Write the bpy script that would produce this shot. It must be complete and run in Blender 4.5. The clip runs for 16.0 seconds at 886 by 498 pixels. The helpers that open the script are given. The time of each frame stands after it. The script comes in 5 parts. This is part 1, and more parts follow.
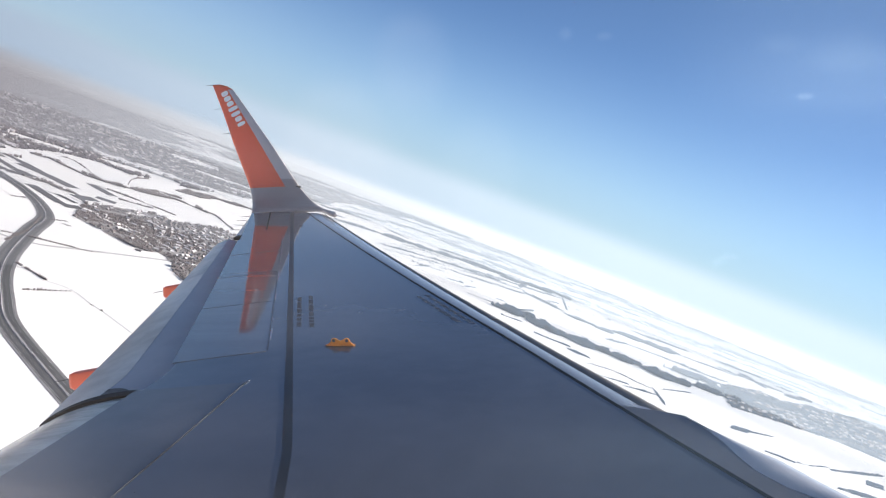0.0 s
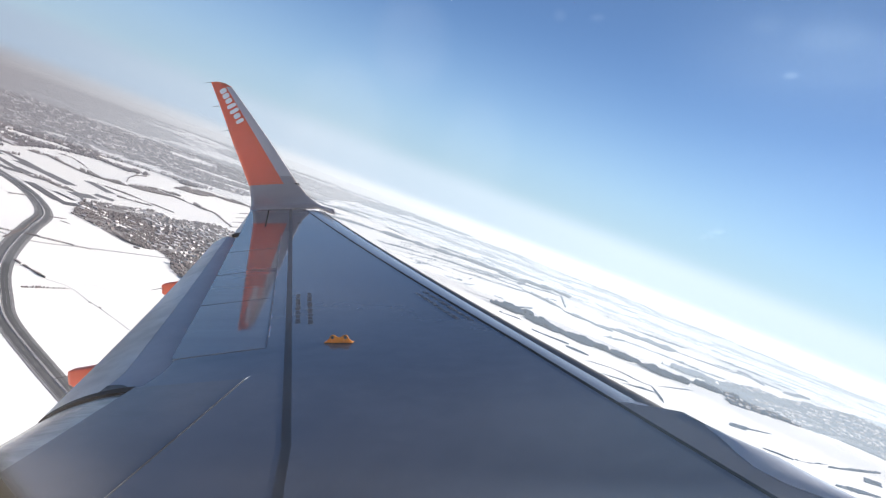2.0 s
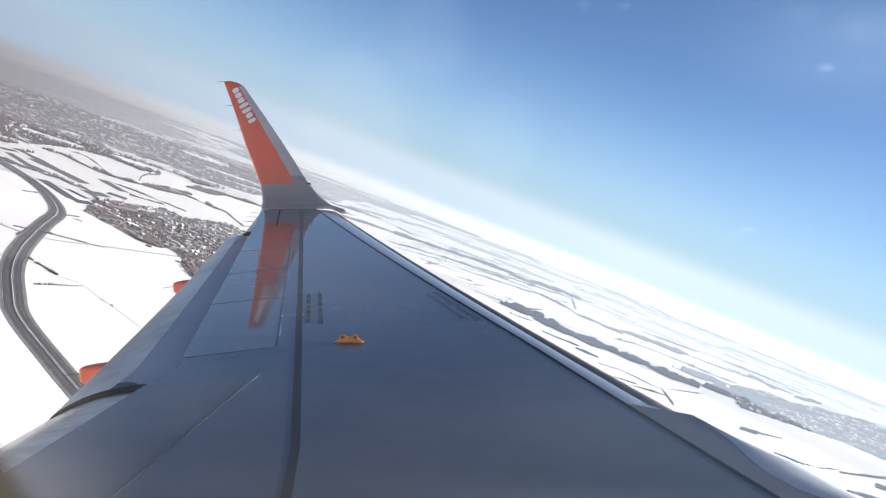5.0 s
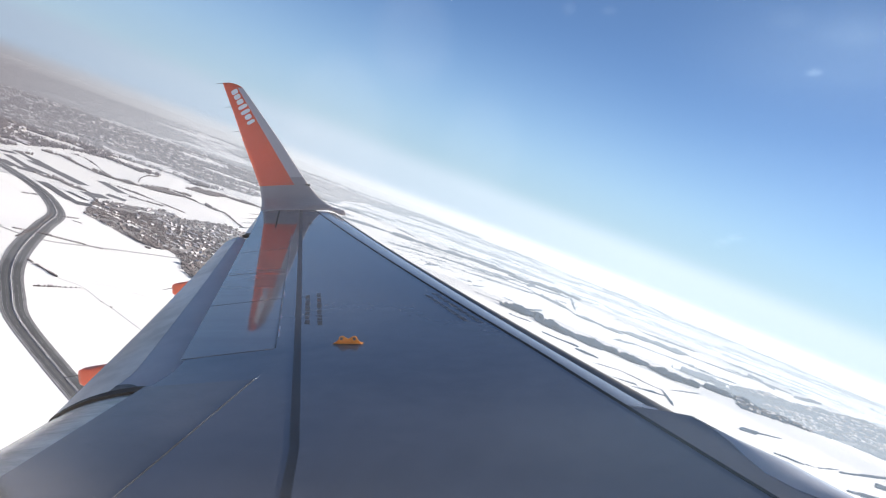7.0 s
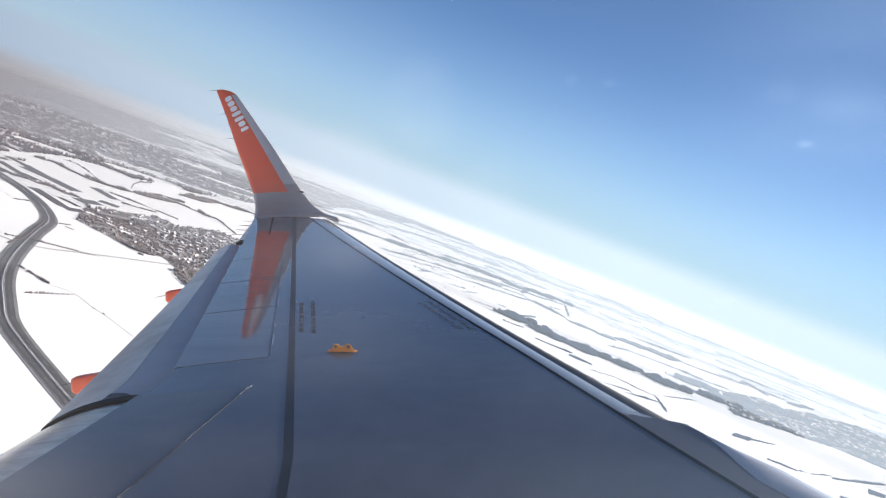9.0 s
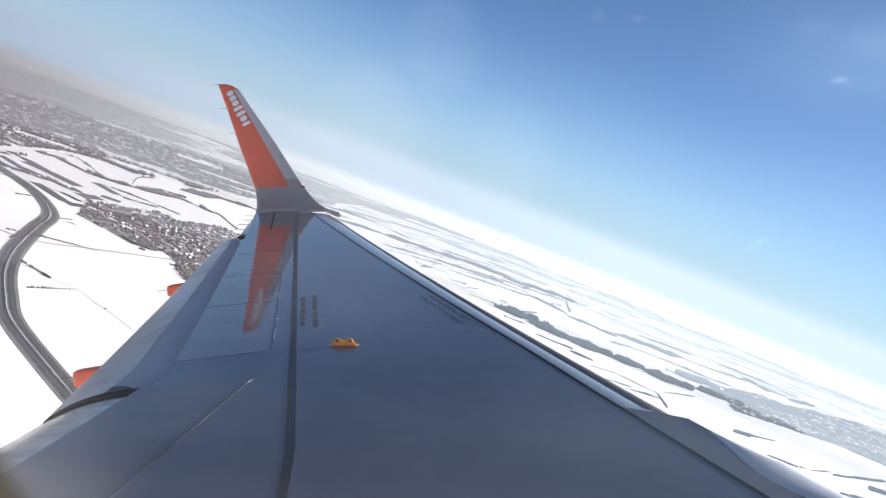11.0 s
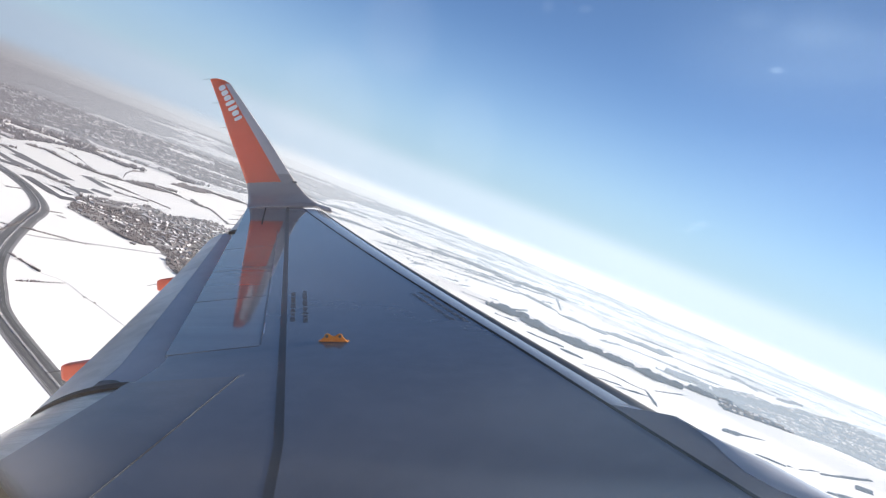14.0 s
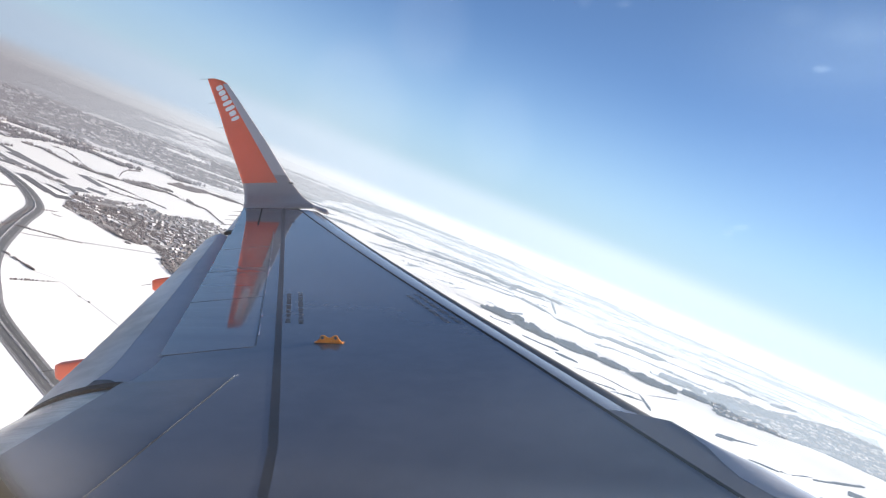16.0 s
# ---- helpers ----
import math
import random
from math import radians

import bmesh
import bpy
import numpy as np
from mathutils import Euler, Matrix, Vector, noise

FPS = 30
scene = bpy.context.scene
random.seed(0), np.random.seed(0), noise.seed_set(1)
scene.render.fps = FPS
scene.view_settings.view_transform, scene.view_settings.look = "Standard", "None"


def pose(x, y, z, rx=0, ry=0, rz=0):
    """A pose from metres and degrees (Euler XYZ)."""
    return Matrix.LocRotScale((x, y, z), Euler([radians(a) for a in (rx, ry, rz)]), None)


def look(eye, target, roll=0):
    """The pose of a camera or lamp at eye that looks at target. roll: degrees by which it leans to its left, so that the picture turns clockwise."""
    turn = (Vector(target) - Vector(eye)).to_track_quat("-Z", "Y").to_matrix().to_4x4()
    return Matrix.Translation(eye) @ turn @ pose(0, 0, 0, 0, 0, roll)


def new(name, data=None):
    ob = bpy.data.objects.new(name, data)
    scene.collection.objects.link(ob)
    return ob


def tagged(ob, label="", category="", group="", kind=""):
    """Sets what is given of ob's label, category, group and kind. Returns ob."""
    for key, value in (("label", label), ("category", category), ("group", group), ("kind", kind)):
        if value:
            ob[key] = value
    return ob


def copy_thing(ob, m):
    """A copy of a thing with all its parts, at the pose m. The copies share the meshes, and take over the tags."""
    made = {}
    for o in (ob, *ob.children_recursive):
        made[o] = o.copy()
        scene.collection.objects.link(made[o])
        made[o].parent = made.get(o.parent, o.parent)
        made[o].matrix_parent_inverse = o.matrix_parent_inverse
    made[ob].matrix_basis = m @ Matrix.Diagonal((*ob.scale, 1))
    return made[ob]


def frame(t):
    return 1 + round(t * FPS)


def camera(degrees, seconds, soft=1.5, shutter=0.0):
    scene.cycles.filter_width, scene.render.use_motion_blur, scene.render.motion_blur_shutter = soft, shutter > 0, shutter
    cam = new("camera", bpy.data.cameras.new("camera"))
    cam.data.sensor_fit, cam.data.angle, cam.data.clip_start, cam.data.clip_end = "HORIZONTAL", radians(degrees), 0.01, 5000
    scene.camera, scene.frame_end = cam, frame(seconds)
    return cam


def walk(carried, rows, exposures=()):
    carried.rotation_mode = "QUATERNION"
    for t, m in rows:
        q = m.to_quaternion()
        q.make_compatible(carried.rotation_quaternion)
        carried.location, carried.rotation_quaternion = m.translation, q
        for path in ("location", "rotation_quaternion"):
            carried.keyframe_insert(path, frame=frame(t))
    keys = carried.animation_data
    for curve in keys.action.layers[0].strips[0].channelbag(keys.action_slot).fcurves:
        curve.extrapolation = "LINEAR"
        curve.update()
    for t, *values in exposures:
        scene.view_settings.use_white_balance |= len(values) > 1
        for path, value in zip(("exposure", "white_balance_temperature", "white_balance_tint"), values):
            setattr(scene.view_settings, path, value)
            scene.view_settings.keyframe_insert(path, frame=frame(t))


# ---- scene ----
cam = camera(58.436, 16.0, soft=1.15)

# the aircraft's own frame: x forward, y outboard along the wing, z up; it climbs over the plain
PLANE = Matrix(((0.92484, 0.0, -0.38035, 0.0), (-0.01529, 0.99919, -0.03718, 0.0), (0.38004, 0.0402, 0.9241, 300.0), (0, 0, 0, 1)))
PLANE = PLANE @ Matrix.Translation((2.832, -1.5464, 0.0))

EXPOSURE = 0.96
KELVIN, TINT = 6480, 10
walk(cam, [
    (0.0, pose(-0.0007, 0.0004, 300.0062, 84.150, -20.937, 7.878)),
    (0.5, pose(-0.0018, -0.0046, 300.0029, 84.036, -21.007, 7.934)),
    (1.0, pose(-0.0036, -0.0032, 300.0065, 83.887, -20.929, 7.907)),
    (1.5, pose(-0.0030, 0.0027, 300.0021, 83.932, -20.892, 7.831)),
    (2.0, pose(0.0018, -0.0056, 300.0020, 84.009, -20.952, 7.773)),
    (2.5, pose(-0.0048, -0.0053, 300.0013, 83.958, -20.898, 7.803)),
    (3.0, pose(-0.0034, -0.0028, 300.0057, 83.817, -20.909, 8.067)),
    (3.5, pose(-0.0016, 0.0035, 300.0081, 84.073, -20.807, 8.305)),
    (4.0, pose(-0.0019, 0.0015, 300.0064, 84.260, -20.964, 8.466)),
    (4.5, pose(-0.0021, -0.0076, 300.0027, 83.910, -21.243, 8.589)),
    (5.0, pose(0.0000, 0.0000, 300.0000, 83.745, -21.325, 8.632)),
    (7.5, pose(0.0023, 0.0034, 300.0048, 83.939, -21.144, 8.478)),
    (8.0, pose(-0.0006, 0.0028, 300.0107, 84.174, -21.047, 8.290)),
    (8.5, pose(0.0000, 0.0006, 300.0137, 84.426, -21.166, 8.118)),
    (9.0, pose(-0.0043, -0.0033, 300.0134, 84.477, -21.245, 8.079)),
    (9.5, pose(-0.0055, -0.0024, 300.0097, 84.322, -21.273, 8.111)),
    (12.0, pose(-0.0008, 0.0010, 299.9987, 83.986, -21.469, 8.177)),
    (12.5, pose(0.0046, -0.0065, 299.9994, 83.852, -21.555, 8.115)),
    (13.0, pose(0.0067, -0.0056, 300.0001, 83.861, -21.652, 7.953)),
    (13.5, pose(-0.0010, -0.0061, 299.9998, 83.983, -21.883, 7.792)),
    (14.0, pose(0.0054, -0.0056, 300.0005, 84.136, -21.954, 7.609)),
    (14.5, pose(0.0009, -0.0085, 299.9981, 84.251, -22.225, 7.458)),
    (15.0, pose(0.0013, -0.0034, 299.9972, 84.298, -22.418, 7.401)),
    (15.5, pose(0.0017, -0.0041, 299.9949, 84.282, -22.534, 7.370)),
    (16.0, pose(-0.0021, -0.0008, 299.9967, 84.424, -22.558, 7.336)),
], exposures=[(0.0, EXPOSURE, KELVIN, TINT), (14.5, EXPOSURE, KELVIN, TINT), (16.0, EXPOSURE + 0.07, KELVIN, TINT)])

# ---- daylight ----
SUN = (PLANE.to_3x3() @ Vector((0.90, 0.42, 0.08))).normalized()
world = bpy.data.worlds.new("winter_sky")
scene.world = world
world.use_nodes = True
wn = world.node_tree
sky = wn.nodes.new("ShaderNodeTexSky")
sky.sky_type = 'NISHITA'
sky.sun_disc = False
sky.sun_elevation = math.asin(SUN.z)
sky.sun_rotation = math.atan2(SUN.x, SUN.y)
sky.altitude = 3000
sky.air_density, sky.dust_density, sky.ozone_density = 0.8, 0.0, 1.5
wn.nodes["Background"].inputs[1].default_value = 0.057
deep = wn.nodes.new("ShaderNodeMix")      # dry winter air: a little less red, more blue
deep.data_type, deep.blend_type = 'RGBA', 'MULTIPLY'
deep.inputs[0].default_value = 1.0
deep.inputs[7].default_value = (0.82, 0.97, 1.12, 1)
wn.links.new(sky.outputs[0], deep.inputs[6])
wn.links.new(deep.outputs[2], wn.nodes["Background"].inputs[0])

sun_data = bpy.data.lights.new("sun", "SUN")
sun_data.energy, sun_data.angle, sun_data.color = 5.0, radians(0.53), (1.0, 0.945, 0.87)
sun = new("sun", sun_data)
sun.matrix_world = look((0, 0, 900), Vector((0, 0, 900)) - SUN)


# ---- materials ----
def mat(name, color, rough=0.5, metal=0.0, vary=0.15, scale=3.0, fine=40.0, bump=0.0, coat=0.0, other=None, stretch=(1, 1, 1), rnd=0.0, spec=0.5, span=(0.42, 0.92)):
    """A surface with broad stains and fine grain, both in metres."""
    m = bpy.data.materials.new(name)
    m.use_nodes = True
    nt = m.node_tree
    b = nt.nodes["Principled BSDF"]
    co = nt.nodes.new("ShaderNodeTexCoord")
    mp = nt.nodes.new("ShaderNodeMapping")
    mp.inputs["Scale"].default_value = stretch
    nt.links.new(co.outputs["Object"], mp.inputs[0])
    n1, n2 = nt.nodes.new("ShaderNodeTexNoise"), nt.nodes.new("ShaderNodeTexNoise")
    n1.inputs["Scale"].default_value, n2.inputs["Scale"].default_value = scale, fine
    n1.inputs["Detail"].default_value = 6
    nt.links.new(mp.outputs[0], n1.inputs[0])
    nt.links.new(mp.outputs[0], n2.inputs[0])
    add = nt.nodes.new("ShaderNodeMath")
    add.operation = 'MULTIPLY_ADD'
    add.inputs[1].default_value = 0.35
    nt.links.new(n2.outputs[0], add.inputs[0])
    nt.links.new(n1.outputs[0], add.inputs[2])
    r = nt.nodes.new("ShaderNodeValToRGB")
    r.color_ramp.elements[0].position, r.color_ramp.elements[1].position = span
    dark = other or tuple(c * (1 - vary) for c in color)
    r.color_ramp.elements[0].color, r.color_ramp.elements[1].color = (*dark, 1), (*color, 1)
    nt.links.new(add.outputs[0], r.inputs[0])
    out = r.outputs[0]
    if rnd:
        info = nt.nodes.new("ShaderNodeNewGeometry")
        hsv = nt.nodes.new("ShaderNodeHueSaturation")
        mr = nt.nodes.new("ShaderNodeMapRange")
        mr.inputs[3].default_value, mr.inputs[4].default_value = 1 - rnd, 1 + rnd
        nt.links.new(info.outputs["Random Per Island"], mr.inputs[0])
        nt.links.new(mr.outputs[0], hsv.inputs["Value"])
        nt.links.new(out, hsv.inputs["Color"])
        out = hsv.outputs[0]
    nt.links.new(out, b.inputs["Base Color"])
    b.inputs["Roughness"].default_value, b.inputs["Metallic"].default_value = rough, metal
    b.inputs["Specular IOR Level"].default_value = spec
    b.inputs["Coat Weight"].default_value, b.inputs["Coat Roughness"].default_value = coat, 0.06
    if bump:
        bp = nt.nodes.new("ShaderNodeBump")
        bp.inputs["Strength"].default_value, bp.inputs["Distance"].default_value = bump, 0.01
        nt.links.new(add.outputs[0], bp.inputs["Height"])
        nt.links.new(bp.outputs[0], b.inputs["Normal"])
    return m


M_SKIN = mat("wing_paint", (0.130, 0.143, 0.174), 0.05, 0, 0.3, 0.7, 6.0, 0.003, spec=0.43)
M_PALE = mat("pale_flap_paint", (0.54, 0.53, 0.52), 0.2, 0, 0.35, 3.2, 16.0, 0.01, stretch=(0.5, 1.6, 1), other=(0.22, 0.235, 0.225), span=(0.50, 0.86))
M_FLAP = mat("flap_paint", (0.80, 0.74, 0.69), 0.34, 0, 0.36, 1.1, 7.0, 0.02, stretch=(1, 0.6, 1), spec=0.5, other=(0.46, 0.41, 0.37), span=(0.48, 0.82))
M_VANE = mat("flap_nose_paint", (0.74, 0.68, 0.66), 0.36, 0, 0.25, 1.2, 8.0, 0.004, stretch=(1, 0.3, 1), spec=0.4)
M_SPOIL = mat("spoiler_paint", (0.21, 0.207, 0.216), 0.035, 0, 0.22, 1.3, 9.0, 0.045, stretch=(0.25, 2.6, 1), spec=0.62)
M_SCUFF = mat("scuffed_plate", (0.26, 0.24, 0.22), 0.5, 0, 0.6, 9.0, 50.0, 0.1, spec=0.2)
M_INNER = mat("inner_spoiler_paint", (0.145, 0.143, 0.15), 0.06, 0, 0.28, 0.8, 6.0, 0.006, spec=0.36)
M_SEAL = mat("dark_seal", (0.013, 0.022, 0.036), 0.35, 0, 0.4, 4.0, 60.0, spec=0.2)
M_PANEL = mat("nose_panel_paint", (0.23, 0.222, 0.228), 0.25, 0, 0.25, 0.9, 7.0, 0.004, spec=0.36)
M_GROOVE = mat("panel_groove", (0.006, 0.0065, 0.008), 0.9, 0, 0.3, 4.0, 60.0, spec=0.1)
M_LINE = mat("blue_black_sealant", (0.020, 0.028, 0.042), 0.9, 0, 0.3, 4.0, 60.0, spec=0.02)
M_RUBBER = mat("brown_rubber", (0.035, 0.03, 0.026), 0.7, 0, 0.5, 5.0, 50.0, 0.2, spec=0.25)
M_NOSE = mat("leading_edge_paint", (0.30, 0.33, 0.37), 0.14, 0.0, 0.12, 1.0, 14.0)
M_SLAT = mat("slat_brown_metal", (0.27, 0.24, 0.21), 0.5, 0.2, 0.5, 1.2, 9.0)
M_EDGE = mat("inboard_edge_paint", (0.60, 0.60, 0.62), 0.25, 0, 0.15, 1.5, 14.0)
M_METAL = mat("bright_rod", (0.75, 0.75, 0.76), 0.25, 1.0, 0.1, 8.0, 60.0)
M_GLINT = mat("glint_metal", (0.26, 0.29, 0.34), 0.45, 1.0, 0.5, 1.6, 30.0, other=(0.05, 0.055, 0.065), span=(0.52, 0.75))
M_ORANGE = mat("orange_paint", (0.78, 0.13, 0.055), 0.3, 0, 0.08, 1.5, 20.0)
M_YELLOW = mat("yellow_orange_paint", (0.85, 0.30, 0.03), 0.45, 0, 0.25, 9.0, 60.0)
# paler copy of the tip grey: light on the front edge put into colour
M_STRIPE = mat("lit_tip_edge", (0.52, 0.475, 0.47), 0.3, 0.0, 0.12, 2.0, 20.0)
M_GREY = mat("grey_tip_paint", (0.36, 0.318, 0.31), 0.3, 0, 0.15, 2.0, 20.0)
M_WHITE = mat("white_emblem_paint", (0.82, 0.82, 0.80), 0.4, 0, 0.05, 5.0, 40.0)
M_INK = mat("stencil_ink", (0.07, 0.072, 0.085), 0.4, 0, 0.4, 12.0, 80.0)
M_FAINT = mat("worn_stencil_ink", (0.11, 0.11, 0.125), 0.3, 0, 0.3, 12.0, 80.0)
M_WICK = mat("wick_grey", (0.12, 0.11, 0.11), 0.6)
M_CABIN = mat("cabin_plastic", (0.42, 0.40, 0.36), 0.6, 0, 0.08, 5.0, 300.0)
M_GASKET = mat("window_gasket", (0.005, 0.0045, 0.003), 0.8, 0, 0.3, 12.0, 200.0, spec=0.15)
M_HULL = mat("fuselage_paint", (0.78, 0.78, 0.77), 0.25, 0, 0.06, 1.0, 20.0)


# ---- mesh helpers ----
def part(name, bm, material, parent, label="", smooth=False):
    me = bpy.data.meshes.new(name)
    bmesh.ops.recalc_face_normals(bm, faces=bm.faces[:])
    if smooth:
        for f in bm.faces:
            f.smooth = True
    bm.to_mesh(me)
    bm.free()
    if smooth:
        me.set_sharp_from_angle(angle=radians(35))
    for m in material if isinstance(material, (list, tuple)) else [material]:
        me.materials.append(m)
    ob = new(name, me)
    ob.parent = parent
    if label:
        tagged(ob, label)
    return ob


def slab(top, low, ns, nt):
    """A closed slab between two surfaces, each a function of s and t from 0 to 1."""
    bm = bmesh.new()
    g = [[[bm.verts.new(fn(i / ns, j / nt)) for j in range(nt + 1)] for i in range(ns + 1)] for fn in (top, low)]
    for k in (0, 1):
        for i in range(ns):
            for j in range(nt):
                q = [g[k][i][j], g[k][i + 1][j], g[k][i + 1][j + 1], g[k][i][j + 1]]
                bm.faces.new(q if k else q[::-1])
    rim = [(i, 0) for i in range(ns)] + [(ns, j) for j in range(nt)] + [(i, nt) for i in range(ns, 0, -1)] + [(0, j) for j in range(nt, 0, -1)]
    for a, b in zip(rim, rim[1:] + rim[:1]):
        bm.faces.new([g[0][a[0]][a[1]], g[0][b[0]][b[1]], g[1][b[0]][b[1]], g[1][a[0]][a[1]]])
    return bm


def lerp(a, b, t):
    return a + (b - a) * t


def box(bm, x0, x1, y0, y1, z0, z1):
    v = [bm.verts.new((x, y, z)) for x in (x0, x1) for y in (y0, y1) for z in (z0, z1)]
    for f in ((0, 1, 3, 2), (4, 6, 7, 5), (0, 4, 5, 1), (2, 3, 7, 6), (0, 2, 6, 4), (1, 5, 7, 3)):
        bm.faces.new([v[i] for i in f])


def rod(bm, a, b, r, n=6, r2=None):
    a, b = Vector(a), Vector(b)
    q = (b - a).to_track_quat("Z", "Y").to_matrix()
    rings = []
    for p, rr in ((a, r), (b, r if r2 is None else r2)):
        rings.append([bm.verts.new(p + q @ Vector((rr * math.cos(6.2832 * k / n), rr * math.sin(6.2832 * k / n), 0))) for k in range(n)])
    for k in range(n):
        bm.faces.new([rings[0][k], rings[0][(k + 1) % n], rings[1][(k + 1) % n], rings[1][k]])
    bm.faces.new(rings[0][::-1])
    bm.faces.new(rings[1])


# ---- the wing's plan and its bend in flight ----
def bend(y):
    u = (y - 6.35) / 9.65
    return -1.4374 + 0.0692 * 9.65 * u + 0.2232 * u * u


def x_edge(y):          # outermost leading edge
    return -2.1662 - 0.52 * (y - 6.35)


def x_slat(y):          # rear edge of the slats
    return -2.40 - 0.533 * (y - 6.42) - 0.028 * max(0.0, 7.8 - y)


def slat_width(y):      # how much of the dark slat shows
    return float(np.interp(y, (6.4, 8, 11, 16), (0.045, 0.036, 0.022, 0.012)))


def x_spar(y):          # dark seal line over the rear spar
    return -4.35 - 0.3361 * (y - 5.70)


def x_hinge(y):         # rear edge of the fixed upper skin and the spoilers
    return -5.75 if y < 7.1 else -5.75 - 0.323 * (y - 7.1)


def x_trail(y):         # trailing edge with the flaps run out a little
    if y < 6.35:
        return -6.33
    return -6.33 - 0.272 * (y - 6.35)


def skin(x, y, up=0.0):
    c = (x - x_hinge(y)) / (x_slat(y) - x_hinge(y))
    c = min(1.0, max(0.0, c))
    return Vector((x, y, bend(y) + 0.024 * (1 - (2 * c - 1) ** 2) * min(1.0, abs(x_slat(y) - x_hinge(y)) / 3.0) + up))


def sheet(name, xa, xb, y0, y1, material, parent, label="", up=0.003, thick=0.02, ns=4, nt=12, smooth=True, drop=None):
    """A plate that follows the wing's skin between two chordwise limits and two spanwise ones (numbers or functions)."""
    fa = xa if callable(xa) else (lambda y: xa)
    fb = xb if callable(xb) else (lambda y: xb)
    ya = y0 if callable(y0) else (lambda s: y0)
    yb = y1 if callable(y1) else (lambda s: y1)
    dz = drop or (lambda s, t: 0.0)

    def at(s, t, low):
        y = lerp(ya(s), yb(s), t)
        return skin(lerp(fa(y), fb(y), s), y, up + dz(s, t) - low)
    ob = part(name, slab(lambda s, t: at(s, t, 0), lambda s, t: at(s, t, thick), ns, nt), material, parent, label, smooth=smooth)
    return ob


airliner = tagged(new("airliner"), "grey-winged passenger jet with orange upturned wingtip, climbing", "airliner")
airliner.matrix_world = PLANE

# wing box
wing = part("wing", slab(lambda s, t: skin(lerp(x_hinge(lerp(1.9, 16.45, t)), x_slat(lerp(1.9, 16.45, t)), s), lerp(1.9, 16.45, t)),
                         lambda s, t: skin(lerp(x_hinge(lerp(1.9, 16.45, t)), x_slat(lerp(1.9, 16.45, t)), s), lerp(1.9, 16.45, t),
                                           -0.04 - lerp(0.75, 0.14, t) * (math.sin(math.pi * (0.12 + 0.8 * s)))), 24, 60),
            M_SKIN, airliner, "blue-grey glossy painted wing skin", smooth=True)

# dark seal over the rear spar
sheet("spar_seal", lambda y: x_spar(y) - 0.03, lambda y: x_spar(y) + 0.03, 5.7, 16.5, M_SEAL, wing, "dark sealed joint line", 0.0016, 0.006, 1, 60)
sheet("spar_seal", lambda y: -4.373 + 0.27 * (5.7 - y), lambda y: -4.317 + 0.27 * (5.7 - y), 2.0, 5.7, M_SEAL, wing, "dark sealed joint line", 0.0016, 0.006, 1, 24)
sheet("slat_seal", lambda y: x_slat(y) - float(np.interp(y, (5, 8, 12, 16), (0.016, 0.015, 0.014, 0.012))), lambda y: x_slat(y) + 0.012, 2.2, 16.45, M_LINE, wing, "dark line behind the slats", 0.003, 0.006, 1, 50)


# fixed nose and slats
sheet("leading_edge", lambda y: x_slat(y) + 0.013, lambda y: x_edge(y) - slat_width(y) - 0.001, 6.50, 16.0, M_NOSE, wing, "pale glossy leading edge skin", 0.0, 0.10, 6, 40, drop=lambda s, t: -0.03 * s * s)
# brown-grey slat strips outside the leading edge skin
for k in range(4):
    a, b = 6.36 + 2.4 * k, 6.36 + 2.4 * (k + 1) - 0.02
    sheet("slat", lambda y: x_edge(y) - slat_width(y), lambda y: x_edge(y) + float(np.interp(y, (6.4, 8, 12, 16), (0.085, 0.075, 0.055, 0.035))), a, b, M_SLAT, wing, "dark brown slat", -0.03, 0.10, 6, 10, drop=lambda s, t: 0.012 * s - 0.03 * s ** 3)


def x_arc(y):           # seam of the inboard nose
    return float(np.interp(y, (1.9, 5.2, 5.38, 5.49, 5.68, 5.84, 6.01, 6.14, 6.3), (0.16, -1.56, -1.74, -1.83, -1.90, -1.93, -1.965, -2.01, -2.08)))


def x_front(y):
    return x_edge(y) + 0.03 + 0.19 * min(1.0, max(0.0, (6.28 - y) / 0.5))


sheet("nose_panel", lambda y: x_slat(y) + 0.013, lambda y: x_arc(y) - 0.006, 1.95, lambda s: 6.50 - 0.16 * s, M_PANEL, wing, "blue-grey inboard nose panel", 0.0, 0.2, 6, 24)
sheet("nose_seam", lambda y: x_arc(y) - 0.007, lambda y: x_arc(y) + 0.004, 1.95, 6.3, M_FAINT, wing, "", -0.002, 0.05, 1, 24)
sheet("inner_leading_edge", lambda y: x_arc(y) + 0.004, x_front, 1.95, 6.32, M_EDGE, wing, "pale rounded inboard leading edge", 0.0, 0.25, 10, 24, drop=lambda s, t: 0.02 * s - 0.075 * s ** 3)

def x_groove(y):
    return -5.037 + 0.006 * (6.8 - y)


# spoilers with hinge joints
def x_joint(y):
    return -5.20 - 0.331 * (y - 7.68)


